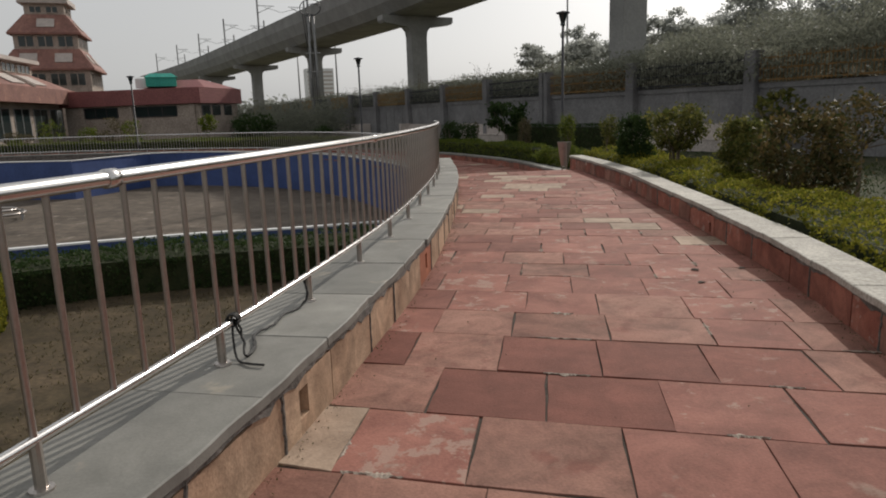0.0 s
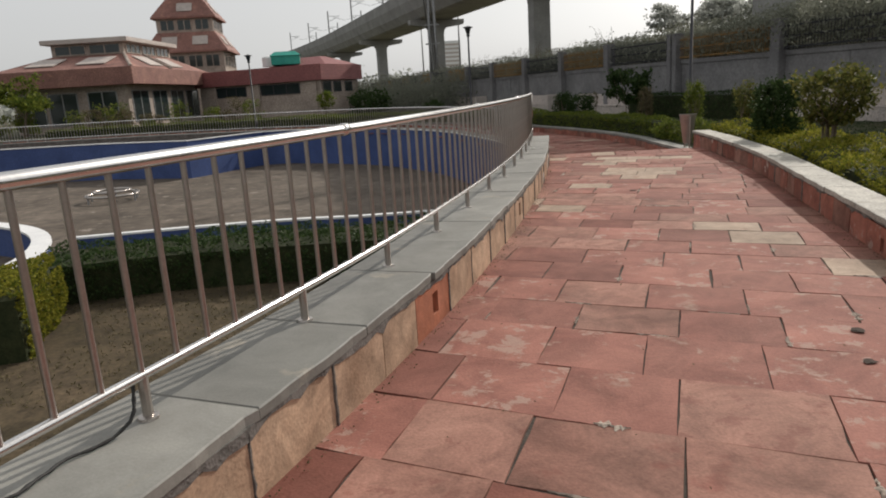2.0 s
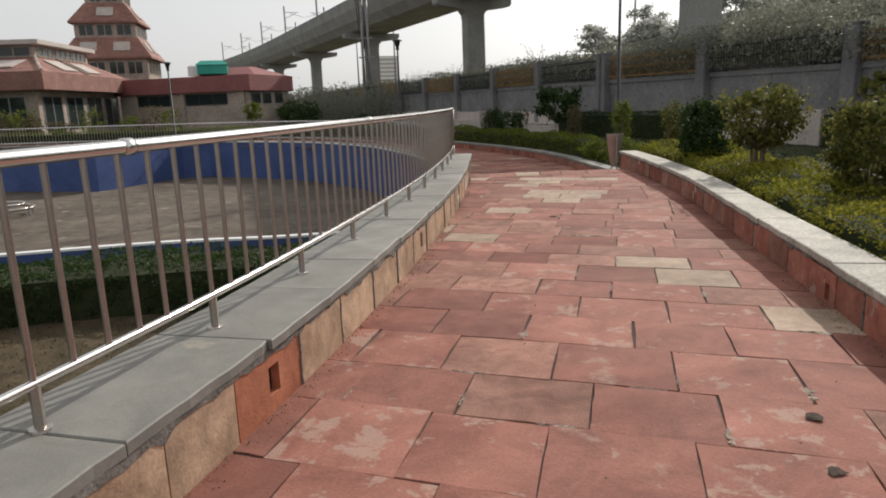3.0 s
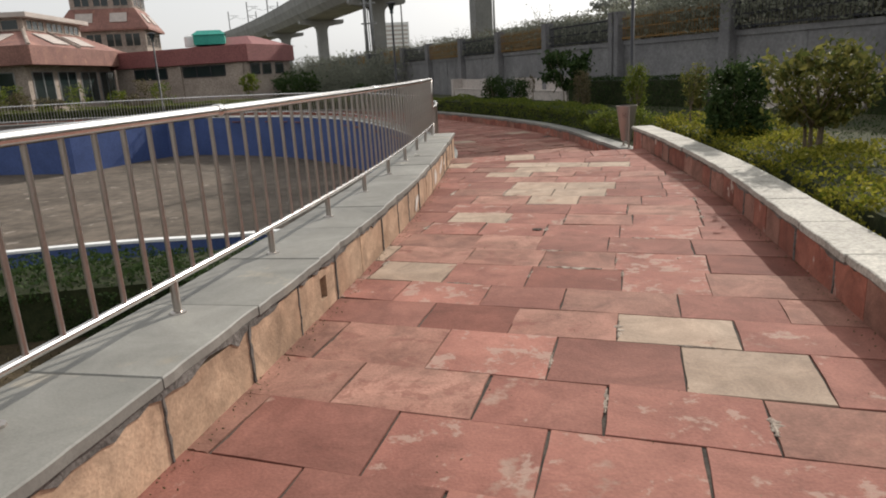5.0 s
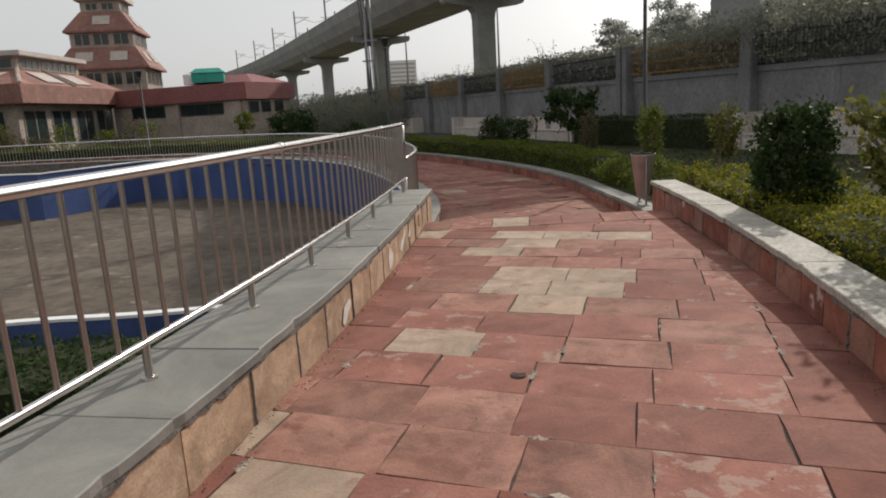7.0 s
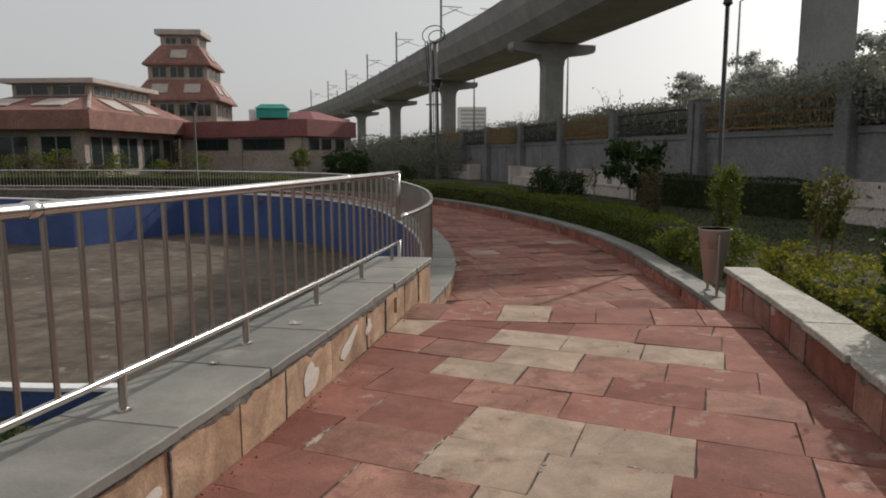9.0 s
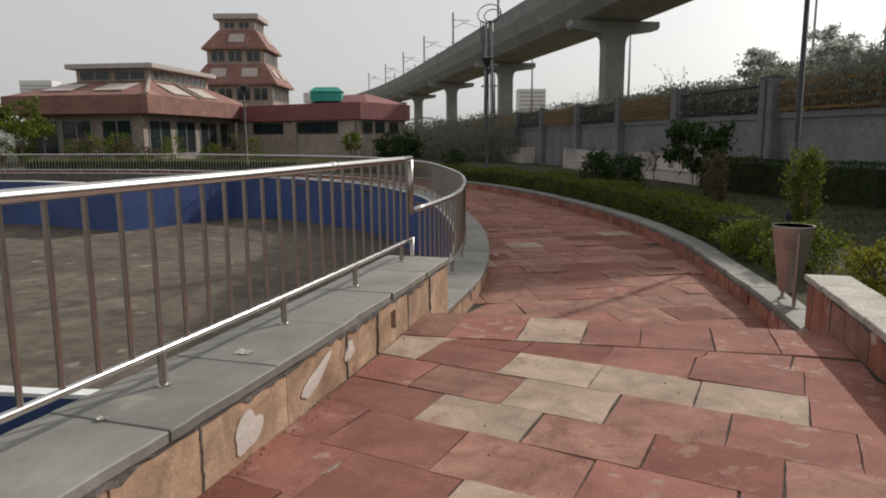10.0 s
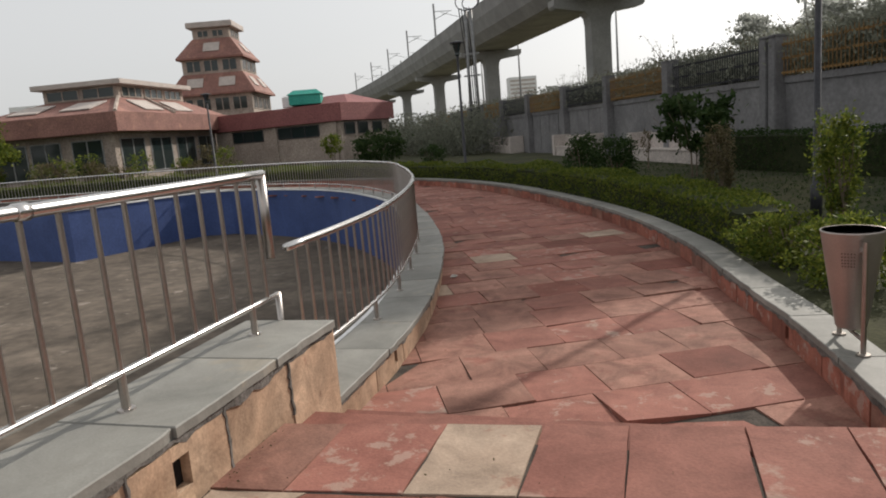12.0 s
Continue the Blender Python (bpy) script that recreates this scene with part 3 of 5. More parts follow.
def build_fence():
    root = thing("wall_retaining", kind="structure", label="long grey rendered retaining wall with pilasters", category="wall")
    bm = bmesh.new()
    out = offset(FENCE, 0.3)
    strip_solid(bm, FENCE, out, -0.8, 2.06)
    part("wall_body", bm, M["wall_grey"], root)
    bm = bmesh.new()
    strip_solid(bm, offset(FENCE, -0.06), offset(FENCE, 0.36), 2.064, 2.25)
    part("wall_cap", bm, M["wall_grey"], root)
    S = arc_len(FENCE)[-1]
    q0 = arc_len(FENCE)[np.argmin(np.abs(FENCE[:, 0] - 5.7))]
    k = -6
    posts = []
    pk = None
    while True:
        q = q0 + k * 6.1
        if q > S - 1:
            break
        if q > 0:
            posts.append((q, k))
        k += 1
    for i, (q, k) in enumerate(posts):
        p, p2 = at_len(FENCE, q), at_len(FENCE, q + 0.05)
        an = math.degrees(math.atan2(*(p2 - p)[::-1]))
        halves = ((-0.36, -0.04), (0.04, 0.36)) if k == 0 else ((-0.25, 0.25),)   # a movement joint splits one pilaster
        for x0, x1 in halves:
            bm = bmesh.new()
            box(bm, x0, -0.12, -0.6, x1, 0.34, 3.36, bevel=0.025)
            box(bm, x0 - 0.015, -0.14, 3.36, x1 + 0.015, 0.36, 3.43, bevel=0.02)
            o = part("pilaster", bm, M["wall_grey"], root)
            o.matrix_world = pose(p[0], p[1], 0, 0, 0, an)
        if i + 1 == len(posts):
            break
        r = at_len(FENCE, posts[i + 1][0])
        L = np.linalg.norm(r - p)
        an = math.degrees(math.atan2(*(r - p)[::-1]))
        dark = k % 2 == 0
        mt = M["iron"] if dark else M["yellow"]
        for j in range(1, 4):   # shallow recess lines between the cast bays
            bm = bmesh.new()
            box(bm, L * j / 4 - 0.02, -0.018, -0.6, L * j / 4 + 0.02, -0.002, 2.06, bevel=0.004)
            o = part("render_joint", bm, M["wall_grey"], root)
            o.matrix_world = pose(p[0], p[1], 0, 0, 0, an)
        bm = bmesh.new()
        for zz in (0.10, 0.50, 0.88):
            box(bm, 0.27, 0.09, zz - 0.032, L - 0.27, 0.14, zz + 0.032)
        fr = part("railing_panel", bm, mt, root, "pointed dark iron railing" if dark else "weathered yellow painted railing")
        fr.matrix_world = pose(p[0], p[1], 2.25, 0, 0, an)
        xs = np.arange(0.37, L - 0.30, 0.135)
        if 20 < p[1] < 56:
            for xx in xs:
                if pk is None:
                    pk = {}
                    for key in ("iron", "yellow"):
                        bm = bmesh.new()
                        tube(bm, [(0, 0.155, 0.01), (0, 0.155, 0.98), (0, 0.155, 1.08)], 0.014, 5, [0.015, 0.015, 0.002], cap=False)
                        pk[key] = bpy.data.meshes.new("picket")
                        bm.to_mesh(pk[key])
                        bm.free()
                        pk[key].materials.append(M[key])
                o = new("picket", pk["iron" if dark else "yellow"])
                o.parent = fr
                o.location = (xx, 0, 0)
        else:
            bm = bmesh.new()
            for xx in xs:
                tube(bm, [(xx, 0.155, 0.01), (xx, 0.155, 1.08)], 0.014, 4, cap=False)
            tagged(part("pickets", bm, mt, fr), kind="stuff")


build_fence()


def build_embankment():
    bm = bmesh.new()
    a = offset(FENCE, 0.3)
    rows = [(0.0, 2.2), (4, 2.7), (12, 3.4), (30, 3.8), (70, 3.8)]
    grid = []
    for k, z in rows:
        grid.append([bm.verts.new((*(a[i] + np.array([0.88, 0.47]) * k), z + 0.35 * math.sin(i * 0.7 + k))) for i in range(0, len(a), 3)])
    for r, q in zip(grid, grid[1:]):
        for i in range(len(r) - 1):
            bm.faces.new((r[i], r[i + 1], q[i + 1], q[i]))
    bmesh.ops.recalc_face_normals(bm, faces=bm.faces)
    ob = to_object("ground_embankment", bm, M["earth"], smooth=True)
    tagged(ob, "scrub-covered embankment behind the retaining wall", "embankment", kind="structure")


build_embankment()

PIERS = [(13.05, 48.3), (-2.4, 82), (-20, 114), (-38, 146), (-56.5, 178), (-76, 209), (-97, 239)]


def build_viaduct():
    root = thing("viaduct", PIERS[0][0], PIERS[0][1], 0, label="elevated concrete rail viaduct on flared single piers", category="viaduct")
    inv = root.matrix_world.inverted()

    def put(name, bm, mat):
        bm.transform(inv)
        return part(name, bm, mat, root)
    line = smooth_line([(13.45, 47.4)] + PIERS, 2.0)
    # deck: box girder with wings and parapets
    prof = [(-4.8, 17.0), (-4.65, 15.4), (-4.1, 13.9), (-3.2, 12.8), (-2.6, 12.6), (2.6, 12.6), (3.2, 12.8), (4.1, 13.9), (4.65, 15.4), (4.8, 17.0), (4.5, 17.0), (4.3, 15.2), (-4.3, 15.2), (-4.5, 17.0)]
    nn = normals_of(line)
    bm = bmesh.new()
    rings = []
    for p, n in zip(line, nn):
        rings.append([bm.verts.new((p[0] + n[0] * u, p[1] + n[1] * u, z)) for u, z in prof])
    for a, b in zip(rings, rings[1:]):
        for k in range(len(prof)):
            bm.faces.new((a[k], b[k], b[(k + 1) % len(prof)], a[(k + 1) % len(prof)]))
    bmesh.ops.recalc_face_normals(bm, faces=bm.faces)
    put("deck", bm, M["concrete"])
    for i, (x, y) in enumerate(PIERS):
        j = min(i + 1, len(PIERS) - 1)
        d = np.array(PIERS[j]) - np.array(PIERS[j - 1])
        an = math.degrees(math.atan2(d[1], d[0])) - 90
        m = pose(x, y, 0, 0, 0, an)
        bm = bmesh.new()
        prof2 = [(0.98, -1.0), (0.98, 10.2), (1.1, 10.9), (1.5, 11.35), (4.3, 11.75), (4.5, 12.0), (4.5, 12.55)]
        vs = []
        for u, z in prof2:
            hh = 0.75
            vs.append([bm.verts.new(m @ Vector(c)) for c in ((-u, -hh, z), (u, -hh, z), (u, hh, z), (-u, hh, z))])
        for a, b in zip(vs, vs[1:]):
            for k in range(4):
                bm.faces.new((a[k], a[(k + 1) % 4], b[(k + 1) % 4], b[k]))
        bm.faces.new(vs[0][::-1])
        bm.faces.new(vs[-1])
        put("pier", bm, M["concrete"])
        bm = bmesh.new()
        tube(bm, [m @ Vector((1.06, 0.2, 0)), m @ Vector((1.06, 0.2, 10))], 0.1, 8)
        put("drain_pipe", bm, M["concrete"])
    # overhead line masts along the parapet
    S = arc_len(line)[-1]
    for q in np.arange(14, S, 27.0):
        p = at_len(line, q)
        n = np.array([at_len(line, min(q + 1, S)) - p])[0]
        n /= np.linalg.norm(n)
        r = np.array([n[1], -n[0]])
        for sd in (-1, 1):
            c = p - r * 4.3 * sd
            bm = bmesh.new()
            tube(bm, [(*c, 15.2), (*c, 22.5)], 0.16, 8)
            for zz, ln in ((21.3, 3.0), (20.0, 2.4)):
                e = c + r * ln * sd
                tube(bm, [(*c, zz), (*e, zz + (0.0 if zz > 21 else 1.1))], 0.06, 6)
            tube(bm, [(*(c + r * 1.2 * sd), 21.1), (*(c + r * 4.2 * sd), 20.3)], 0.04, 6)
            put("catenary_mast", bm, M["galv"])


build_viaduct()


# ---- railings ----
def build_railing(name, line, z, height, post_qs, label, end_post=True, collars=(), end_z=None):
    """Tube rail on short feet: lower rail, upright bars, thick top rail with collars."""
    root = thing(name, label=label, category="railing")
    S = arc_len(line)[-1]
    q = np.linspace(0, S, max(2, int(S / 0.25)))
    P = np.array([at_len(line, v) for v in q])
    zb, zt = z + 0.175, z + height
    bm = bmesh.new()
    tube(bm, [(*p, zt) for p in P], 0.030, 14)
    part("top_rail", bm, M["steel"], root, smooth=True)
    bm = bmesh.new()
    tube(bm, [(*p, zb) for p in P], 0.019, 10)
    part("bottom_rail", bm, M["steel"], root, smooth=True)
    bm = bmesh.new()
    tube(bm, [(0, 0, 0), (0, 0, zb - z)], 0.021, 10)
    tube(bm, [(0, 0, 0.0), (0, 0, 0.010), (0, 0, 0.014)], 0.04, 12, [0.042, 0.040, 0.024])
    foot_me = None
    for v in post_qs:
        p = at_len(line, v)
        if foot_me is None:
            o = part("foot", bm, M["steel_dull"], root, smooth=False)
            foot_me = o.data
        else:
            o = new("foot", foot_me)
            o.parent = root
        o.location = (*p, z)
    bar_me = None
    bars = np.arange(post_qs[0] % 0.1892, S - 0.05, 0.1892)
    for i, v in enumerate(bars):
        p = at_len(line, v)
        if bar_me is None:
            bm = bmesh.new()
            tube(bm, [(0, 0, zb - z), (0, 0, height)], 0.0127, 8, cap=False)
            o = part("upright_bar", bm, M["steel_dull"], root, smooth=True)
            bar_me = o.data
        elif i < 290:
            o = new("upright_bar", bar_me)
            o.parent = root
        else:
            break
        o.location = (*p, z)
    if len(bars) > 290:
        bm = bmesh.new()
        for v in bars[290:]:
            p = at_len(line, v)
            tube(bm, [(*p, zb), (*p, zt)], 0.0127, 5, cap=False)
        tagged(part("upright_bars", bm, M["steel_dull"], root, smooth=True), kind="stuff")
    for v in collars:
        p, p2 = at_len(line, v - 0.02), at_len(line, v + 0.02)
        bm = bmesh.new()
        a, b = Vector((*p, zt)), Vector((*p2, zt))
        d = (b - a).normalized()
        tube(bm, [a - d * 0.012, a - d * 0.008, b + d * 0.008, b + d * 0.012], 0.037, 14, [0.031, 0.037, 0.037, 0.031])
        part("collar", bm, M["steel"], root, smooth=True)
    if end_post:
        p = at_len(line, S - 0.02)
        bm = bmesh.new()
        tube(bm, [(*p, zb if end_z is None else end_z), (*p, zt)], 0.030, 12)
        part("end_post", bm, M["steel_dull"], root, smooth=True)
    return root


rail_line = offset(left_face, -0.365)
_s = arc_len(rail_line)
q_foot = float(np.interp(5.57, rail_line[:, 1], _s))
S_r = _s[-1]
feet = [q_foot + k * 1.135 for k in range(-8, 14) if 0 < q_foot + k * 1.135 < S_r - 0.1]
cols = [float(np.interp(v, rail_line[:, 1], _s)) for v in (-0.72, 2.72, 6.2, 9.62, 13.06, 16.53)]
build_railing("railing_walkway", rail_line, LEFT_TOP, 0.968, feet, "polished stainless steel railing along the walkway coping", collars=cols, end_z=LOW_TOP + 0.97)
ring_line = offset(low_left, -0.36)
ring_line = ring_line[1:]
S2 = arc_len(ring_line)[-1]
build_railing("railing_pool", ring_line, LOW_TOP, 0.99, list(np.arange(0.5, S2, 1.135)), "curved stainless steel railing round the pool", collars=list(np.arange(2.4, 40, 3.3)), end_post=False)


def joining_post():
    """The upright that carries the end of the walkway's lower rail down to the pool railing."""
    root = bpy.data.objects["railing_walkway"]
    p = at_len(rail_line, S_r - 0.02)
    bm = bmesh.new()
    tube(bm, [(p[0], p[1] + 0.03, LOW_TOP + 0.17), (p[0], p[1] + 0.03, LEFT_TOP + 0.19)], 0.021, 10)
    part("joining_post", bm, M["steel_dull"], root, smooth=True)


joining_post()


# ---- plants ----
def hedge(name, line, width, z0, z1, leaf, mat, label, density=900, seed=1, lump=0.08):
    """A clipped hedge: core painted dark as inner shade, and a coat of leaves with an uneven face."""
    root = thing(name, label=label, category="hedge")
    S = arc_len(line)[-1]
    bm = bmesh.new()
    ins = 0.10
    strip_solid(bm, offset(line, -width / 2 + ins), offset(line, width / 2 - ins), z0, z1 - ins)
    part("hedge_core", bm, M["core_shade"], root)
    h = z1 - z0
    n = int(density * S * (width + 2 * h))
    q = rng.uniform(0, S, n)
    u = rng.uniform(0, width + 2 * h, n)
    s = arc_len(line)
    c = np.stack([np.interp(q, s, line[:, k]) for k in (0, 1)], 1)
    nr = normals_of(line)
    nv = np.stack([np.interp(q, s, nr[:, k]) for k in (0, 1)], 1)
    lat = np.where(u < h, -width / 2, np.where(u > h + width, width / 2, u - h - width / 2))
    z = np.where(u < h, z0 + u, np.where(u > h + width, z0 + (u - h - width), z1))
    # rounded shoulders
    edge = np.maximum(0, np.abs(lat) - (width / 2 - 0.12)) / 0.12
    z = z - np.where(z > z1 - 0.01, 0.10 * edge ** 2, 0)
    p3 = np.concatenate([c + nv * lat[:, None], z[:, None]], 1)
    k1 = bumpy(p3, 2.2, seed) * lump + bumpy(p3, 7.0, seed + 1) * lump * 0.5
    depth = -np.abs(rng.normal(0, 0.035, n)) + k1
    top = (z > z1 - 0.14)
    p3[:, 2] += np.where(top, depth + 0.03, 0)
    p3[:, :2] += np.where(top, 0, depth)[:, None] * nv * np.sign(lat)[:, None]
    stray = rng.random(n) < 0.02
    p3[stray, 2] += rng.uniform(0, 0.08, stray.sum())
    leaf_cloud("hedge_leaves", p3, leaf, mat, root)
    return root


def bush(name, x, y, z0, top, w, leaf, mat, label, trunks=3, low=0.35, n=2600, seed=3, category="bush", square=0.0, taper=1.0, reach=0.25):
    """A shrub: stems and limbs under a crown of leaves. square: from a round to a clipped, flat-topped crown; taper: its foot's width over its top's."""
    root = thing(name, x, y, z0, label=label, category=category)
    g = np.random.default_rng(seed)
    H = top - z0
    bm = bmesh.new()
    for i in range(trunks):
        a = 2 * math.pi * i / trunks + g.uniform(0, 1)
        r0, r1 = 0.05 + 0.02 * trunks, w * reach
        b0 = r0 * g.uniform(0.3, 1.0)
        p1 = (1.5 * b0 * math.cos(a + 0.3), 1.5 * b0 * math.sin(a + 0.3), H * max(low, 0.2))
        pts = [(b0 * math.cos(a), b0 * math.sin(a), 0), p1, (r1 * math.cos(a), r1 * math.sin(a), H * 0.78)]
        tube(bm, pts, 0.03, 7, [0.028, 0.020, 0.007])
        for k in range(3):
            b = a + g.uniform(-1.2, 1.2)
            tube(bm, [p1, (r1 * 1.5 * math.cos(b), r1 * 1.5 * math.sin(b), H * g.uniform(0.6, 0.92))], 0.01, 5, [0.013, 0.004])
    part("stem", bm, M["bark"], root)
    # clumps sit near the crown's skin; leaves gather round each clump
    m = 46 + int(90 * square)
    cl = g.normal(size=(m, 3))
    cl /= np.linalg.norm(cl, axis=1)[:, None]
    cube = cl / np.max(np.abs(cl), axis=1)[:, None]
    cl = cl * (1 - square) + cube * square * 0.94
    rad = g.uniform(0.35, 1.0, m)[:, None] ** 0.45
    ch = H * (1 - low)
    ctr = cl * rad * np.array([w / 2 * 0.9, w / 2 * 0.9, ch / 2 * 0.92])
    wt = g.uniform(0.4, 1.0, m)
    pick = g.choice(m, n, p=wt / wt.sum())
    pts = ctr[pick] + g.normal(size=(n, 3)) * np.array([w * 0.075, w * 0.075, ch * 0.065]) * g.uniform(0.6, 1.2, m)[pick][:, None]
    u = np.clip(pts[:, 2] / ch + 0.5, 0, 1)
    pts[:, :2] *= (taper + (1 - taper) * np.sqrt(u))[:, None]
    sprig = g.random(n) < 0.03
    pts[sprig, 2] += g.uniform(0, 0.07, sprig.sum()) * H
    leaf_cloud("crown", pts + np.array([0, 0, H * low + ch / 2]), leaf, mat, root, aspect=0.5)
    return root


def wall_run(s0, s1, off):
    """A plan line off metres in front of the retaining wall, from s0 to s1 metres past its split pilaster."""
    q0 = arc_len(FENCE)[np.argmin(np.abs(FENCE[:, 0] - 5.66))]
    return offset(np.array([at_len(FENCE, q0 + v) for v in np.linspace(s0, s1, max(3, int((s1 - s0) / 0.6)))]), -off)


# walkway-side hedge on the right, golden privet
hl = offset(right_face, 0.33 + 0.72)
hl = hl[hl[:, 1] > -1.5]
hedge("hedge", smooth_line([tuple(p) for p in hl[::8]], 0.3), 1.25, LAWN_Z, 0.41, 0.042, M["leaf_yellow"], "low golden-green hedge behind the walkway wall", density=1150, seed=4, lump=0.11)
g1 = offset(low_right, 0.31 + 0.45)
hedge("hedge", smooth_line([tuple(p) for p in g1[20:150:10]], 0.4), 0.75, LAWN_Z, 0.30, 0.055, M["leaf_hedge"], "clipped green hedge outside the curved kerb", density=700, seed=9, lump=0.1)
hedge("hedge", smooth_line([(-7.6, 41.6), (-12, 44.4), (-18, 46.2), (-26, 46.8), (-36, 45.5)], 0.6), 0.9, LAWN_Z, 0.35, 0.09, M["leaf_hedge"], "distant clipped hedge beyond the pool path", density=140, seed=10)
hedge("hedge", smooth_line([(-1.6, 16.1), (-3.8, 15.7), (-6.5, 15.0), (-8.2, 14.35), (-9.5, 13.6)], 0.4), 1.9, GARDEN_Z, -1.22, 0.07, M["leaf_dark"], "dark green hedge in front of the pool's near wall", density=430, seed=11, lump=0.14)
hedge("hedge", wall_run(-5.6, 1.9, 0.95), 1.0, LAWN_Z, 0.76, 0.075, M["leaf_dark"], "dark clipped hedge at the foot of the retaining wall", density=230, seed=12)
hedge("hedge", wall_run(-13.9, -12.3, 0.95), 1.0, LAWN_Z, 0.80, 0.075, M["leaf_dark"], "short dark hedge between two stone benches", density=230, seed=13)

bush("topiary_bush", 4.55, 16.15, LAWN_Z, 1.36, 0.86, 0.07, M["leaf_dark"], "square clipped dark green bush", low=0.2, n=7600, seed=21, square=0.9, taper=0.85)
bush("standard_shrub", 4.76, 14.0, LAWN_Z, 1.52, 1.34, 0.085, M["leaf_shrub"], "broad-leaved shrub on several bare stems", low=0.5, n=2800, seed=22, trunks=6, square=0.5, taper=0.55, reach=0.3)
bush("topiary_bush", 5.06, 11.5, LAWN_Z, 1.30, 0.92, 0.065, M["leaf_shrub"], "clipped bush with glossy yellowish leaves", low=0.16, n=6000, seed=23, square=0.85, taper=0.85)
bush("topiary_bush", 5.0, 9.5, LAWN_Z, 1.40, 1.38, 0.07, M["leaf_bronze"], "large leafy bush with reddish tips", low=0.12, n=6400, seed=24, square=0.6, taper=0.75)
bush("topiary_column", 5.0, 20.4, LAWN_Z, 1.31, 0.66, 0.06, M["leaf_shrub"], "yellowing clipped column on a thin bare stem", low=0.42, n=1700, seed=34, square=0.5, taper=0.45, trunks=2)
bush("topiary_column", 4.38, 23.7, LAWN_Z, 1.34, 0.62, 0.055, M["leaf_hedge"], "clipped topiary column beside the lamp post", low=0.25, n=3000, seed=25, square=0.8, taper=0.6)
bush("topiary_column", 3.36, 27.4, LAWN_Z, 1.24, 0.56, 0.06, M["leaf_dry"], "narrow half-dry topiary column", low=0.04, n=2600, seed=26, square=0.7, taper=0.75)
bush("small_tree", 3.36, 34.4, LAWN_Z, 2.08, 2.1, 0.22, M["leaf_dark"], "small dark broad-leaved garden tree", low=0.28, n=1100, seed=27, category="tree", trunks=2, reach=0.35)
bush("sapling", 2.05, 38.6, LAWN_Z, 1.05, 0.42, 0.07, M["leaf_dry"], "thin half-bare sapling before a bench", low=0.3, n=260, seed=36, trunks=1)
bush("round_bush", 0.48, 32.5, LAWN_Z, 1.18, 0.95, 0.08, M["leaf_dark"], "rounded dark green bush on the lawn", low=0.02, n=3400, seed=28, square=0.4)
bush("round_bush", 1.25, 33.6, LAWN_Z, 1.02, 1.15, 0.08, M["leaf_dark"], "low square-clipped green bush", low=0.02, n=3400, seed=29, square=0.9)
bush("round_bush", -7.6, 45.0, LAWN_Z, 0.95, 1.25, 0.11, M["leaf_dark"], "trimmed dark bush on the far lawn", low=0.05, n=1500, seed=30, square=0.6)
bush("round_bush", -15.5, 57.5, LAWN_Z, 2.0, 3.6, 0.25, M["leaf_dark"], "large spreading dark shrub near the building", low=0.05, n=2200, seed=31)
bush("shrub", -20.2, 60, LAWN_Z, 2.1, 1.6, 0.2, M["leaf_hedge"], "young leafy shrub beside the building", low=0.3, n=700, seed=32)
bush("shrub", 6.9, 11.4, LAWN_Z, 1.72, 1.5, 0.085, M["leaf_bronze"], "loose shrub with reddish young leaves on thin stems", low=0.5, n=1100, seed=35, trunks=3, reach=0.35)
bush("young_tree", 11.4, 23.2, LAWN_Z, 2.1, 1.7, 0.26, M["leaf_shrub"], "young broad-leaved tree with leaning branches by the wall", low=0.45, n=260, seed=37, category="tree", trunks=3, reach=0.45)
for i, (x, y, w) in enumerate(((3.3, 21.6, 1.0), (3.95, 20.4, 0.9), (2.9, 22.8, 0.9))):
    bush("hedge_clump", x + 0.75, y, LAWN_Z, 0.42 - 0.05 * i, w * 1.25, 0.05, M["leaf_yellow"] if i == 1 else M["leaf_hedge"], "rounded clump of clipped hedge", low=0.0, n=3600, seed=40 + i, category="hedge")


# ---- lamps, bin, benches ----
def lamp_post(x, y, z, h, label):
    root = thing("garden_lamp", x, y, z, label=label, category="lamp post", group="garden lamp posts")
    bm = bmesh.new()
    tube(bm, [(0, 0, 0), (0, 0, 0.5), (0, 0, 0.52), (0, 0, h - 0.55)], 0.05, 12, [0.085, 0.085, 0.055, 0.045])
    part("pole", bm, M["iron"], root, smooth=True)
    bm = bmesh.new()
    tube(bm, [(0, 0, h - 0.55), (0, 0, h - 0.50), (0, 0, h - 0.42), (0, 0, h - 0.10)], 0.1, 12, [0.05, 0.10, 0.08, 0.17])
    part("lantern", bm, M["glass"], root, "smoked lantern glass")
    bm = bmesh.new()
    tube(bm, [(0, 0, h - 0.10), (0, 0, h - 0.06), (0, 0, h)], 0.1, 12, [0.26, 0.25, 0.03])
    part("hood", bm, M["iron"], root)
    return root


lamp_post(4.64, 26.1, LAWN_Z, 5.34, "dark iron lamp post with a hooded lantern on the lawn")
lamp_post(-4.4, 38.9, LAWN_Z, 4.98, "slim dark lamp post with a hooded lantern beyond the hedge")
lamp_post(-20.1, 45.7, LAWN_Z, 4.84, "slim dark lamp post in front of the building")


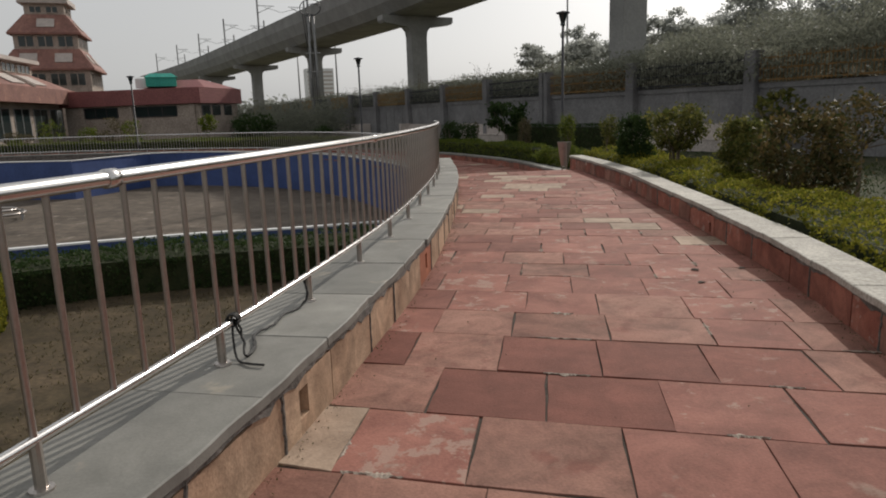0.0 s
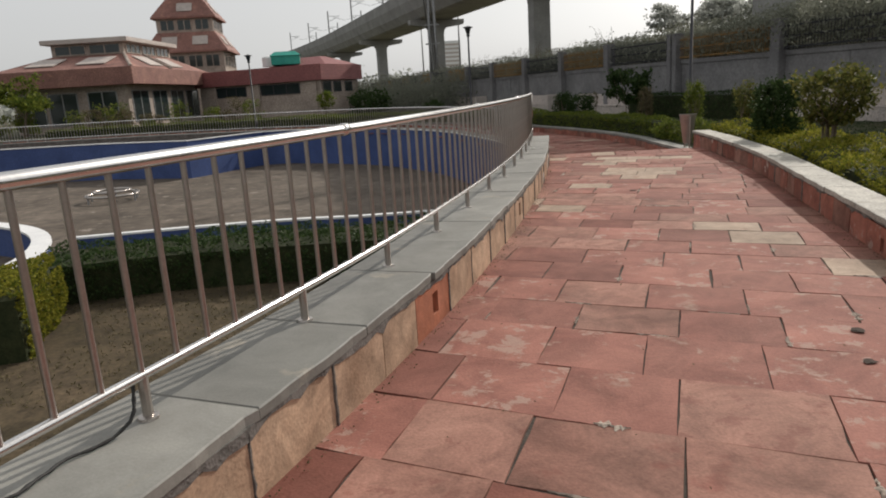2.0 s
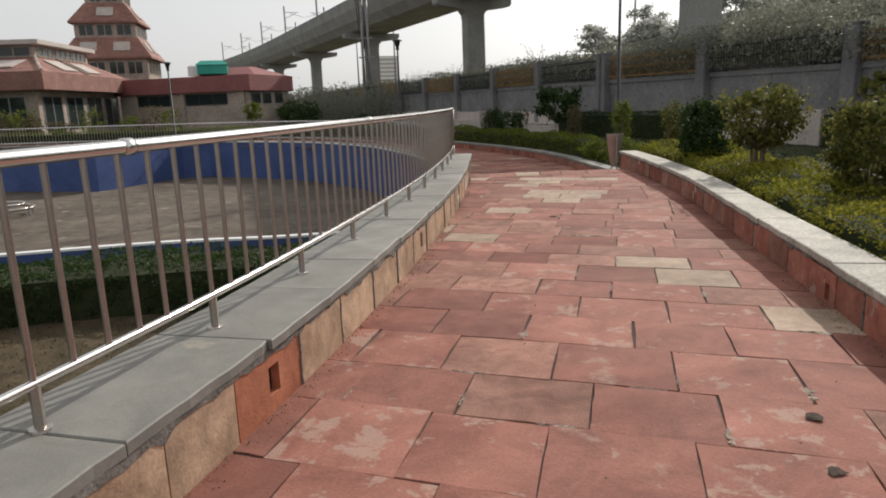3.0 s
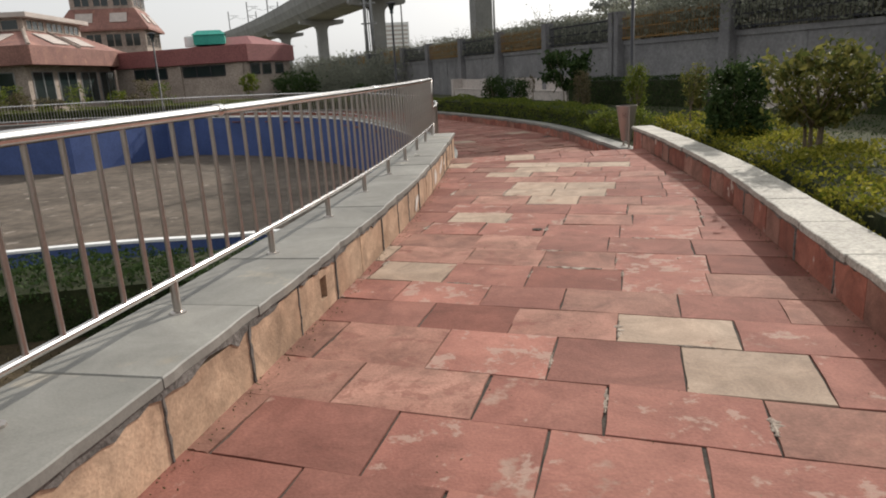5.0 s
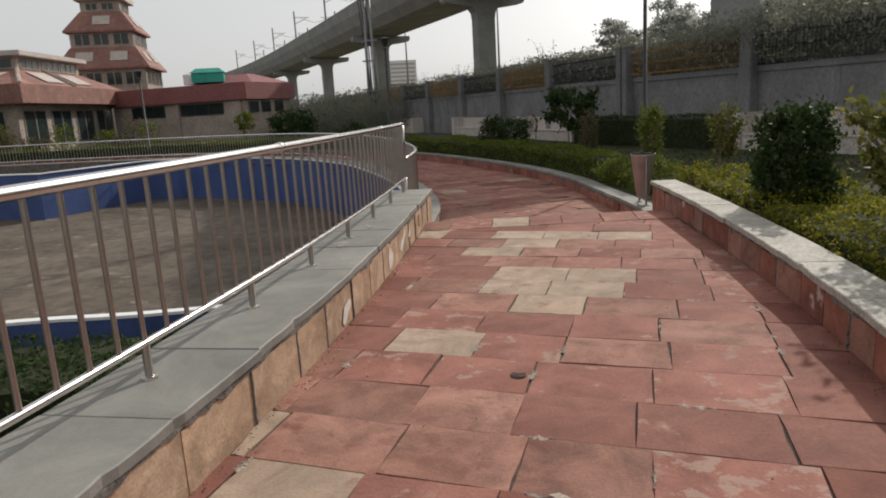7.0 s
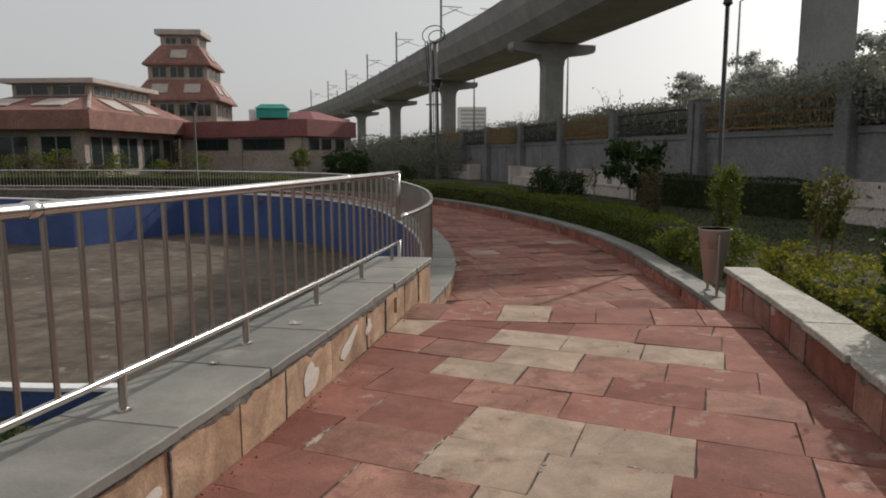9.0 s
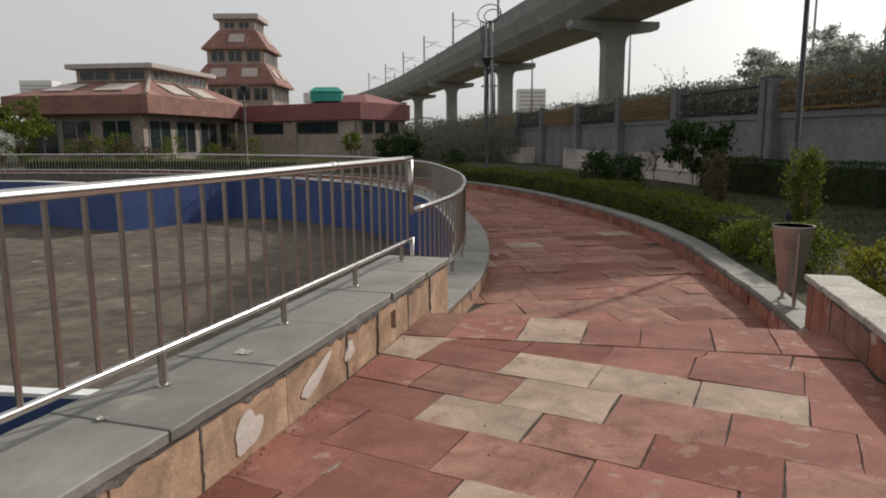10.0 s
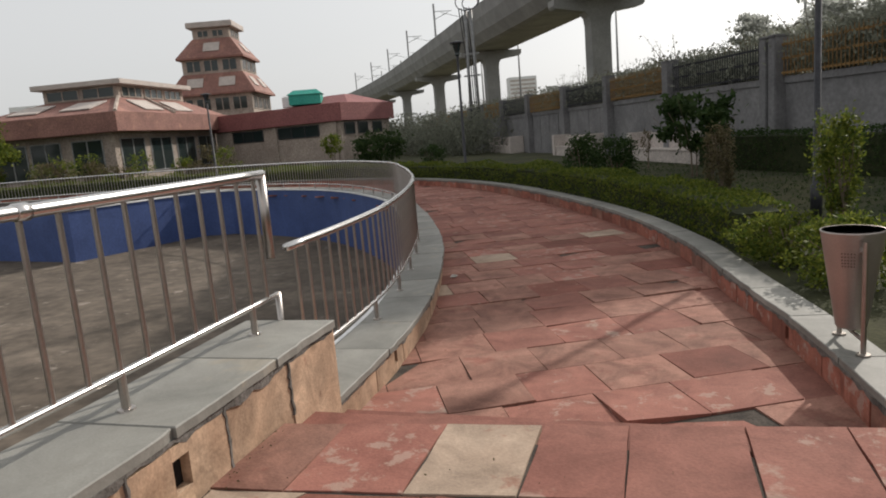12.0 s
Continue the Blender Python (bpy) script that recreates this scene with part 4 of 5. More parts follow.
def litter_bin():
    x, y = 3.54, 19.64
    root = thing("litter_bin", x, y, LOW_TOP, 4, "tapered stainless steel litter bin on a swing frame", "bin")
    bm = bmesh.new()
    H0, H1 = 0.13, 0.80
    seg = 24
    tube(bm, [(0, 0, H0), (0, 0, H0 + 0.01), (0, 0, H1), (0, 0, H1 + 0.012), (0, 0, H1 + 0.012), (0, 0, H1 - 0.3)], 0.15, seg, [0.090, 0.098, 0.196, 0.200, 0.190, 0.15], cap=True)
    part("bucket", bm, M["binsteel"], root, smooth=True)
    for s in (-1, 1):
        bm = bmesh.new()
        tube(bm, [(0, s * 0.235, 0.0), (0, s * 0.235, 0.76)], 0.018, 8)
        tube(bm, [(0, s * 0.235, 0.0), (0, s * 0.235, 0.012)], 0.045, 12)
        part("leg", bm, M["steel_dull"], root, smooth=False)
        bm = bmesh.new()
        tube(bm, [(0, s * 0.17, 0.68), (0, s * 0.24, 0.68)], 0.014, 8)
        part("pivot", bm, M["steel"], root)
    bm = bmesh.new()
    tube(bm, [(0, -0.235, 0.10), (0, 0.235, 0.10)], 0.014, 8)
    part("crossbar", bm, M["steel_dull"], root)
    # vent holes are solid pegs, their dark inside painted on
    bm = bmesh.new()
    for i in range(5):
        for j in range(5):
            a = math.radians(-128 + 6 * i)
            zz = 0.585 + 0.022 * j
            r = 0.098 + (zz - 0.14) * 0.1485 + 0.001
            tube(bm, [(r * math.cos(a) * 0.96, r * math.sin(a) * 0.96, zz), (r * math.cos(a) * 1.02, r * math.sin(a) * 1.02, zz)], 0.0035, 6)
    part("vent_holes", bm, M["void"], root)


litter_bin()


def bench(s0, w, label):
    """A long stone seat: two end blocks, a back, a seat slab and a ledge, with its back to the wall."""
    ln = wall_run(s0, s0 + w, 0.02)
    d = ln[0] - ln[-1]
    root = thing("stone_bench", ln[-1][0], ln[-1][1], LAWN_Z, math.degrees(math.atan2(d[1], d[0])), label, "bench", "stone benches along the wall")
    for s in (0, 1):
        bm = bmesh.new()
        box(bm, s * (w - 0.42), -0.95, 0, s * (w - 0.42) + 0.42, 0.0, 1.12, bevel=0.02)
        part("end_block", bm, M["bench"], root)
    bm = bmesh.new()
    box(bm, 0.423, -0.32, 0, w - 0.423, 0.0, 1.06, bevel=0.015)
    part("backrest", bm, M["bench"], root)
    bm = bmesh.new()
    box(bm, 0.423, -0.88, 0, w - 0.423, -0.323, 0.44, bevel=0.012)
    part("seat_base", bm, M["bench"], root)
    bm = bmesh.new()
    box(bm, 0.424, -0.92, 0.443, w - 0.424, -0.324, 0.50, bevel=0.012)
    part("seat", bm, M["bench"], root)


for s0 in (-23.6, -11.9, 2.6, 12.7, 26.2):
    bench(s0, 5.7, "long pale pinkish stone bench with solid ends")


# ---- buildings ----
def windowed(root, m, x0, z0, w, h, depth=0.12, mull=2, frame=None):
    """A window in a wall that faces local -y: recessed glass, frame and mullions."""
    frame = frame or M["render_cream"]
    bm = bmesh.new()
    box(bm, x0, -0.03, z0, x0 + w, 0.02, z0 + h, m)
    wv = part("window", bm, M["glass"], root)
    bm = bmesh.new()
    for k in range(mull + 1):
        xx = x0 + w * k / mull
        box(bm, xx - 0.05, -0.07, z0, xx + 0.05, 0.0, z0 + h, m)
    box(bm, x0, -0.07, z0 - 0.08, x0 + w, 0.0, z0, m)
    box(bm, x0, -0.07, z0 + h, x0 + w, 0.0, z0 + h + 0.08, m)
    o = part("window_frame", bm, frame, wv)
    return wv


def frustum(bm, a, b, z0, z1, m):
    """From rectangle a=(x0,y0,x1,y1) at z0 to b at z1."""
    c = lambda r, z: [bm.verts.new(m @ Vector(p)) for p in ((r[0], r[1], z), (r[2], r[1], z), (r[2], r[3], z), (r[0], r[3], z))]
    lo, hi = c(a, z0), c(b, z1)
    for k in range(4):
        bm.faces.new((lo[k], lo[(k + 1) % 4], hi[(k + 1) % 4], hi[k]))
    bm.faces.new(lo[::-1])
    bm.faces.new(hi)


def low_building():
    root = thing("low_building", -24.8, 71.6, -0.3, -12, "single-storey cream building with a deep maroon parapet", "building")
    I = Matrix.Identity(4)
    # local: front faces -y, the seen corner is the origin, body to -x and +y
    bm = bmesh.new()
    box(bm, -16, 0, 0, 0, 8.0, 3.6)
    part("wall", bm, M["render_cream"], root)
    bm = bmesh.new()
    box(bm, -16.5, -0.4, 3.62, 0.4, 8.4, 5.25, bevel=0.04)
    part("parapet", bm, M["roof_maroon"], root)
    for x0, w in ((-13.6, 4.0), (-7.6, 5.0)):
        windowed(root, I, x0, 2.45, w, 0.95, mull=3, frame=M["iron"])
    for x0 in (-14.2, -8.3, -1.0):
        bm = bmesh.new()
        box(bm, x0, -0.18, 0, x0 + 0.55, -0.004, 3.6)
        part("pilaster", bm, M["render_cream"], root)
    side = Matrix.Rotation(math.radians(90), 4, "Z")
    for x0 in (0.5, 2.6, 5.0):
        windowed(root, side @ I, x0, 2.45, 1.5, 0.95, mull=1, frame=M["iron"])
    # hipped rise and the tank's plinth on the roof
    bm = bmesh.new()
    frustum(bm, (-8, 1, 0.3, 9), (-4.8, 4.4, -2.6, 5.6), 5.16, 6.3, I)
    part("roof", bm, M["roof_maroon"], root)


low_building()


def water_tank():
    root = thing("water_tank", -29.6, 74.6, 5.2, 20, "teal plastic roof tank with a peaked cover", "tank")
    bm = bmesh.new()
    box(bm, -1.5, -1.2, 0, 1.5, 1.2, 0.95, bevel=0.05)
    part("tank_body", bm, M["teal"], root)
    bm = bmesh.new()
    frustum(bm, (-1.65, -1.35, 1.65, 1.35), (-1.1, -0.6, 1.1, 0.6), 0.95, 1.40, Matrix.Identity(4))
    part("cover", bm, M["teal"], root)
    r2 = thing("water_tank", -32.2, 76.0, 5.2, 20, "small pale grey roof tank", "tank")
    bm = bmesh.new()
    tube(bm, [(0, 0, 0), (0, 0, 1.0), (0, 0, 1.2)], 0.7, 16, [0.75, 0.75, 0.3])
    part("tank_body", bm, M["white"], r2)


water_tank()


def pagoda_hall():
    root = thing("hall", -36.6, 57.2, -0.3, 10, "cream hall with a red hipped roof and a glazed lantern storey", "building")
    I = Matrix.Identity(4)
    W, D = 12.8, 20.0
    bm = bmesh.new()
    box(bm, -W + 1.2, 1.2, 0, -1.2, D - 1.2, 4.0)
    part("wall", bm, M["render_cream"], root)
    bm = bmesh.new()
    box(bm, -W, 0, 3.93, 0, D, 5.45, bevel=0.05)
    part("eaves_band", bm, M["roof_red"], root)
    bm = bmesh.new()
    frustum(bm, (-W + 0.2, 0.2, -0.2, D - 0.2), (-W + 2.9, 5.6, -2.9, D - 3.4), 5.45, 6.95, I)
    part("roof", bm, M["roof_red"], root)
    for x0 in (-5.6, -10.2):
        sl = math.atan2(1.5, 5.4)
        m = Matrix.Translation((x0, 1.5, 5.45 + 1.3 * math.tan(sl) + 0.06)) @ Matrix.Rotation(sl, 4, "X")
        bm = bmesh.new()
        box(bm, 0, 0, 0, 2.6, 2.6, 0.08, m)
        part("skylight", bm, M["bench"], root, "pale weathered skylight panel")
    for y0 in (5.4, 10.6):
        sl = math.atan2(1.5, 2.7)
        m = Matrix.Translation((-0.6, y0, 5.45 + 0.4 * math.tan(sl) + 0.06)) @ Matrix.Rotation(math.pi / 2, 4, "Z") @ Matrix.Rotation(sl, 4, "X")
        bm = bmesh.new()
        box(bm, 0, 0, 0, 3.0, 1.9, 0.08, m)
        part("skylight", bm, M["bench"], root, "pale weathered skylight panel")
    for y0 in (0.3, 9.3):
        bm = bmesh.new()
        tube(bm, [(-0.15, y0, 5.5), (-2.95, y0 + 5.2, 7.0)] if y0 < 1 else [(-0.15, y0, 5.5), (-2.95, y0 + 0.3, 7.0)], 0.16, 6)
        part("hip_ridge", bm, M["render_cream"], root)
    bm = bmesh.new()
    box(bm, -W + 2.95, 5.65, 6.8, -2.95, D - 3.45, 8.05)
    part("lantern_wall", bm, M["render_cream"], root)
    bm = bmesh.new()
    box(bm, -W + 2.3, 5.0, 8.03, -2.3, D - 2.8, 8.45, bevel=0.04)
    part("roof_slab", bm, M["bench"], root)
    f = Matrix.Translation((0, 5.65, 0))
    for x0 in (-6.2, -9.5):
        windowed(root, f, x0, 7.1, 2.9, 0.75, mull=2)
    s = Matrix.Translation((-2.95, 0, 0)) @ Matrix.Rotation(math.radians(90), 4, "Z")
    for x0 in (6.1, 9.6, 13.0):
        windowed(root, s, x0, 7.1, 3.0, 0.75, mull=3)
    f = Matrix.Translation((0, 1.2, 0))
    for x0 in (-4.8, -8.4, -11.4):
        windowed(root, f, x0, 0.7, 2.6, 2.7, mull=2, frame=M["galv"])
    s = Matrix.Translation((-1.2, 0, 0)) @ Matrix.Rotation(math.radians(90), 4, "Z")
    for x0 in (2.0, 6.4, 10.8, 15.0):
        windowed(root, s, x0, 0.7, 3.4, 2.7, mull=2, frame=M["galv"])


pagoda_hall()


def tower():
    root = thing("tower", -48.7, 89.3, -0.3, 18, "stepped tower with two red skirt roofs and cream storeys", "tower")
    I = Matrix.Identity(4)

    def rect(k):
        return (-k, -k, k, k)

    def wall(k, z0, z1):
        bm = bmesh.new()
        box(bm, -k, -k, z0, k, k, z1)
        part("wall", bm, M["render_cream"], root)

    def skirt(k0, k1, z0, z1):
        bm = bmesh.new()
        frustum(bm, rect(k0), rect(k0), z0 - 0.22, z0, I)
        frustum(bm, rect(k0), rect(k1), z0, z1, I)
        part("roof", bm, M["roof_red"], root)
    wall(4.6, 0, 8.55)
    skirt(5.2, 3.6, 8.6, 11.0)
    wall(3.5, 10.9, 12.85)
    skirt(4.0, 2.3, 12.9, 15.2)
    wall(2.2, 15.1, 16.45)
    bm = bmesh.new()
    box(bm, -2.75, -2.75, 16.45, 2.75, 2.75, 17.1, bevel=0.05)
    part("roof_slab", bm, M["bench"], root)
    for a in (0, 90):
        R = Matrix.Rotation(math.radians(a), 4, "Z")
        for k, z, h, xs, w in ((4.6, 6.6, 1.4, (-4.1, -2.0, 0.2, 2.3), 1.7), (3.5, 11.3, 1.2, (-3.0, -0.9, 1.3), 1.7), (2.2, 15.45, 0.65, (-1.6, 0.2), 1.3)):
            f = R @ Matrix.Translation((0, -k, 0))
            for x0 in xs:
                windowed(root, f, x0, z, w, h, mull=2)
        for k0, k1, z0, z1, xs in ((5.2, 3.6, 8.6, 11.0, (-2.9, 0.9)), (4.0, 2.3, 12.9, 15.2, (-0.8,))):
            sl = math.atan2(z1 - z0, k0 - k1)
            for x0 in xs:
                m = R @ Matrix.Translation((x0, -k0 + 0.45, z0 + 0.45 * math.tan(sl) + 0.06)) @ Matrix.Rotation(sl, 4, "X")
                bm = bmesh.new()
                box(bm, 0, 0, 0, 1.9, 1.3, 0.07, m)
                part("skylight", bm, M["bench"], root, "pale weathered skylight panel")


tower()


# ---- small things ----
def paste_patch(y, z, w, h, seed):
    """A smear of pale filler on the cladding."""
    g = np.random.default_rng(seed)
    x = x_at(left_face, y)
    an = math.degrees(math.atan2(0.1, x_at(left_face, y + 0.05) - x_at(left_face, y - 0.05))) - 90
    bm = bmesh.new()
    n = 40
    ph = g.uniform(0, 6.28, 3)
    v0 = bm.verts.new((0.006, 0, 0))
    vs = []
    for i in range(n):
        a = 2 * math.pi * i / n
        r = 1 + 0.16 * math.sin(2 * a + ph[0]) + 0.14 * math.sin(3 * a + ph[1]) + 0.05 * math.sin(5 * a + ph[2])
        c, d = 0.5 * w * r * math.cos(a), 0.5 * h * r * math.sin(a)
        vs.append(bm.verts.new((0.0, 0.9 * c - 0.44 * d, 0.44 * c + 0.9 * d)))
    for i in range(n):
        bm.faces.new((v0, vs[i], vs[(i + 1) % n]))
    bmesh.ops.recalc_face_normals(bm, faces=bm.faces)
    o = part("filler_patch", bm, M["paste"], left_wall, "smear of pale filler")
    o.matrix_world = pose(x + 0.0055, y, z, 0, 0, an)


for k, (y, z, w, h) in enumerate(((14.75, 0.10, 0.26, 0.17), (15.46, 0.13, 0.36, 0.11), (15.93, 0.14, 0.18, 0.10), (13.1, 0.08, 0.22, 0.12))):
    paste_patch(y, z, w, h, 300 + k)


def cable():
    root = thing("cable", -1.0, 3.5, LEFT_TOP, label="loose black cable tied to the railing and lying on the coping", category="cable")
    z = 0.012
    g = np.random.default_rng(8)
    run = smooth_line([(-0.055, -0.06, 0.19), (-0.045, -0.10, 0.10), (-0.02, -0.14, z), (0.06, -0.20, z), (0.13, -0.22, z)], 0.03)
    bm = bmesh.new()
    tube(bm, [tuple(p) for p in run], 0.006, 7)
    part("cable_end", bm, M["rubber"], root, smooth=True)
    for k in range(2):
        run = smooth_line([(-0.06, -0.03 + 0.02 * k, 0.20), (-0.03, 0.0, 0.08), (0.0, -0.10, z), (0.01 + 0.01 * k, 0.05, z), (-0.04, 0.25, z), (0.02, 0.42, z), (0.03, 0.6, z), (0.10, 0.78, z), (0.13, 0.86, z + 0.05), (0.10, 0.93, 0.17)], 0.04)
        run[:, :2] += g.normal(0, 0.004, (len(run), 2))
        bm = bmesh.new()
        tube(bm, [tuple(p) for p in run], 0.006, 7)
        part("cable_run", bm, M["rubber"], root, smooth=True)
    bm = bmesh.new()
    for k in range(4):
        a = np.linspace(0, 6.2, 14)
        tube(bm, [(-0.06 + 0.03 * math.cos(v), -0.05 + 0.012 * k, 0.185 + 0.03 * math.sin(v)) for v in a], 0.006, 6)
    part("cable_knot", bm, M["rubber"], root, smooth=True)


cable()


def scrap(x, y, z, s, seed):
    g = np.random.default_rng(seed)
    bm = bmesh.new()
    n = 5
    gr = [[bm.verts.new((s * (i / n - 0.5), s * 0.7 * (j / n - 0.5), 0.004 + abs(g.normal(0, 0.006)))) for j in range(n + 1)] for i in range(n + 1)]
    for i in range(n):
        for j in range(n):
            bm.faces.new((gr[i][j], gr[i + 1][j], gr[i + 1][j + 1], gr[i][j + 1]))
    bmesh.ops.solidify(bm, geom=bm.faces[:], thickness=0.002)
    o = to_object("paper_scrap", bm, M["paper"])
    o.matrix_world = pose(x, y, z + 0.002, 0, 0, g.uniform(0, 360))
    tagged(o, "crumpled scrap of white paper on the stone", "litter")


scrap(0.05, 15.15, LEFT_TOP, 0.09, 1)
scrap(-0.01, 14.2, LEFT_TOP, 0.05, 2)
scrap(-0.36, 23.1, LOW_Z + 0.006, 0.12, 3)


def grit():
    """Dry leaves and crumbs of mortar gathered along the foot of the walls and in the joints."""
    root = thing("path_litter", label="dry leaf crumbs and grit along the wall foot", category="litter", kind="stuff")
    g = np.random.default_rng(77)
    P = []
    for face, s in ((left_face, 1), (right_face, -1)):
        n = 900
        y = g.uniform(1.5, 17.6, n)
        d = np.abs(g.normal(0, 0.05, n)) + 0.01
        x = np.interp(y, face[:, 1], face[:, 0]) + s * d
        P.append(np.stack([x, y, np.full(n, DECK_Z + 0.008)], 1))
    n = 260
    y = g.uniform(1.5, 17.6, n)
    u = g.random(n)
    x = np.interp(y, left_face[:, 1], left_face[:, 0]) * (1 - u) + np.interp(y, right_face[:, 1], right_face[:, 0]) * u
    P.append(np.stack([x, y, np.full(n, DECK_Z + 0.010)], 1))
    o = leaf_cloud("crumbs", np.concatenate(P), 0.013, M["leaf_dry"], root)
    tagged(o, kind="stuff")


grit()


def basin():
    """The round end of the pool's near wall, with its white rim."""
    a = np.radians(np.arange(-60, 130, 4))
    c = np.stack([-16.7 + 7.4 * np.cos(a), 10.8 + 7.4 * np.sin(a)], 1)
    bm = bmesh.new()
    strip_solid(bm, c, offset(c, -0.25), POOL_Z - 0.2, -1.36)
    o = to_object("wall_pool_basin", bm, M["blue"])
    tagged(o, "round blue wall of the small side basin", "pool wall", kind="structure")
    bm = bmesh.new()
    strip_solid(bm, offset(c, 0.05), offset(c, -0.36), -1.356, -1.298)
    o = to_object("trim_pool_basin", bm, M["white"])
    tagged(o, "pale rim of the round side basin", "pool rim", kind="structure")


basin()
hedge("hedge", np.array([(-7.6, 10.2), (-8.0, 10.9), (-8.4, 11.6), (-8.8, 12.3)]), 1.05, GARDEN_Z, -1.0, 0.075, M["leaf_yellow"], "block of golden clipped hedge below the walkway", density=1000, seed=15, lump=0.1)


def fountain_ring():
    root = thing("fountain_ring", -17.8, 27.0, POOL_Z, label="fallen steel fountain ring with nozzles on the pool floor", category="fountain")
    for k, (r, z) in enumerate(((1.0, 0.28), (0.7, 0.42))):
        bm = bmesh.new()
        a = np.linspace(0, 2 * math.pi, 40)
        tube(bm, [(r * math.cos(v), r * math.sin(v), z) for v in a], 0.05, 8)
        part("ring_pipe", bm, M["steel_dull"], root, smooth=True)
    for k in range(6):
        v = k * math.pi / 3
        bm = bmesh.new()
        tube(bm, [(math.cos(v), math.sin(v), 0), (math.cos(v), math.sin(v), 0.36)], 0.04, 8)
        part("leg", bm, M["galv"], root)


fountain_ring()


def cable_pylon():
    """Two leaning service poles with cable loops at their heads, beside the viaduct."""
    root = thing("service_pole", -13.9, 78.5, 1.0, label="paired steel service poles with coiled cable loops on top", category="pole")
    for s in (-1, 1):
        bm = bmesh.new()
        tube(bm, [(0.45 * s, 0, 0), (0.25 * s, 0, 11.6)], 0.14, 8)
        part("pole", bm, M["galv"], root, smooth=True)
    for r, z, x in ((1.15, 12.4, 0.0), (0.8, 12.2, 0.3)):
        bm = bmesh.new()
        a = np.linspace(0, 2 * math.pi, 36)
        tube(bm, [(x + r * math.cos(v), 0.3 * math.sin(v), z + r * 0.8 * math.sin(v)) for v in a], 0.05, 6)
        part("cable_loop", bm, M["iron"], root)
    for k in range(5):
        bm = bmesh.new()
        tube(bm, [(-0.9 + 0.25 * k, 0.1, 11.8), (-0.5 + 0.2 * k, 0.1, 7.0), (-0.4 + 0.2 * k, 0.1, 0.5)], 0.05, 5)
        part("down_cable", bm, M["iron"], root)
    for z in (5.5, 7.5):
        bm = bmesh.new()
        box(bm, -0.8, -0.1, z, 0.8, 0.1, z + 0.14)
        part("crossarm", bm, M["galv"], root)


cable_pylon()
for x, y, h in ((-19.5, 134, 17), (-2.0, 112, 16), (18.5, 100, 19), (-30, 150, 16), (-46, 172, 15)):
    r = thing("street_pole", x, y, 0.5, label="tall slim steel street light pole beyond the viaduct", category="pole", group="street poles")
    bm = bmesh.new()
    tube(bm, [(0, 0, 0), (0, 0, h)], 0.12, 8, [0.2, 0.11])
    part("pole", bm, M["galv"], r, smooth=True)
    bm = bmesh.new()
    tube(bm, [(0, 0, h), (0.8, -0.3, h + 0.3)], 0.07, 6)
    part("arm", bm, M["galv"], r)


def far_block(x, y, w, h, label):
    root = thing("far_tower_block", x, y, -2, 20, label, "building")
    bm = bmesh.new()
    box(bm, -w / 2, 0, 0, w / 2, w * 0.6, h)
    part("wall", bm, M["white"], root)
    n = int(h / 3.2)
    for i in range(1, n):
        bm = bmesh.new()
        box(bm, -w / 2 + 1, -0.15, i * 3.2, w / 2 - 1, 0, i * 3.2 + 1.4)
        part("window_band", bm, M["bench"], root)


far_block(-95, 560, 22, 42, "pale hazy distant apartment block")
far_block(-560, 520, 30, 60, "pale hazy tower block on the skyline")
far_block(-620, 480, 26, 52, "pale hazy tower block on the skyline")


def dirt_lumps():
    """A few dark lumps of dirt on the stones."""
    g = np.random.default_rng(55)
    for x, y, s in ((2.4, 6.48, 0.035), (2.28, 6.01, 0.03), (2.85, 6.5, 0.03), (1.6, 12.1, 0.04)):
        bm = bmesh.new()
        bmesh.ops.create_icosphere(bm, subdivisions=2, radius=s)
        for v in bm.verts:
            v.co *= 1 + g.normal(0, 0.22)
            v.co.z *= 0.10
        o = to_object("dirt_lump", bm, M["dung"])
        o.location = (x, y, DECK_Z + 0.008)
        tagged(o, "flattened dark lump of dirt on the paving", "dirt")


dirt_lumps()


def grass():
    """Sparse dry blades on the garden soil and short turf on the lawn."""
    g = np.random.default_rng(66)
    root = thing("garden_grass", label="sparse dry grass and fallen leaves on garden soil", category="grass", kind="stuff")
    n = 9000
    P = np.stack([g.uniform(-9, -0.9, n), g.uniform(2, 14.2, n), np.full(n, GARDEN_Z + 0.02)], 1)
    keep = bumpy(P, 1.3, 70) > -0.15
    P = P[keep & (P[:, 0] < np.interp(P[:, 1], left_face[:, 1], left_face[:, 0]) - 0.6)]
    tagged(leaf_cloud("grass_blades", P, 0.06, M["leaf_dry"], root, up=1.0, aspect=0.3), kind="stuff")
    root = thing("lawn_grass", label="short patchy turf on the lawn", category="grass", kind="stuff")
    n = 60000
    P = np.stack([g.uniform(-6, 15, n), g.uniform(7, 46, n), np.full(n, LAWN_Z + 0.015)], 1)
    fx = np.interp(P[:, 1], FENCE[::-1][:, 1][np.argsort(FENCE[::-1][:, 1])], FENCE[::-1][:, 0][np.argsort(FENCE[::-1][:, 1])])
    rx = np.where(P[:, 1] < 18.7, np.interp(P[:, 1], right_face[:, 1], right_face[:, 0]) + 1.7, np.interp(P[:, 1], low_right[:120, 1], low_right[:120, 0]) + 1.2)
    P = P[(P[:, 0] > rx) & (P[:, 0] < fx - 0.2) & (bumpy(P, 0.9, 71) > -0.5)]
    tagged(leaf_cloud("grass_blades", P, 0.075, M["leaf_dark"], root, up=1.2, aspect=0.25), kind="stuff")


grass()


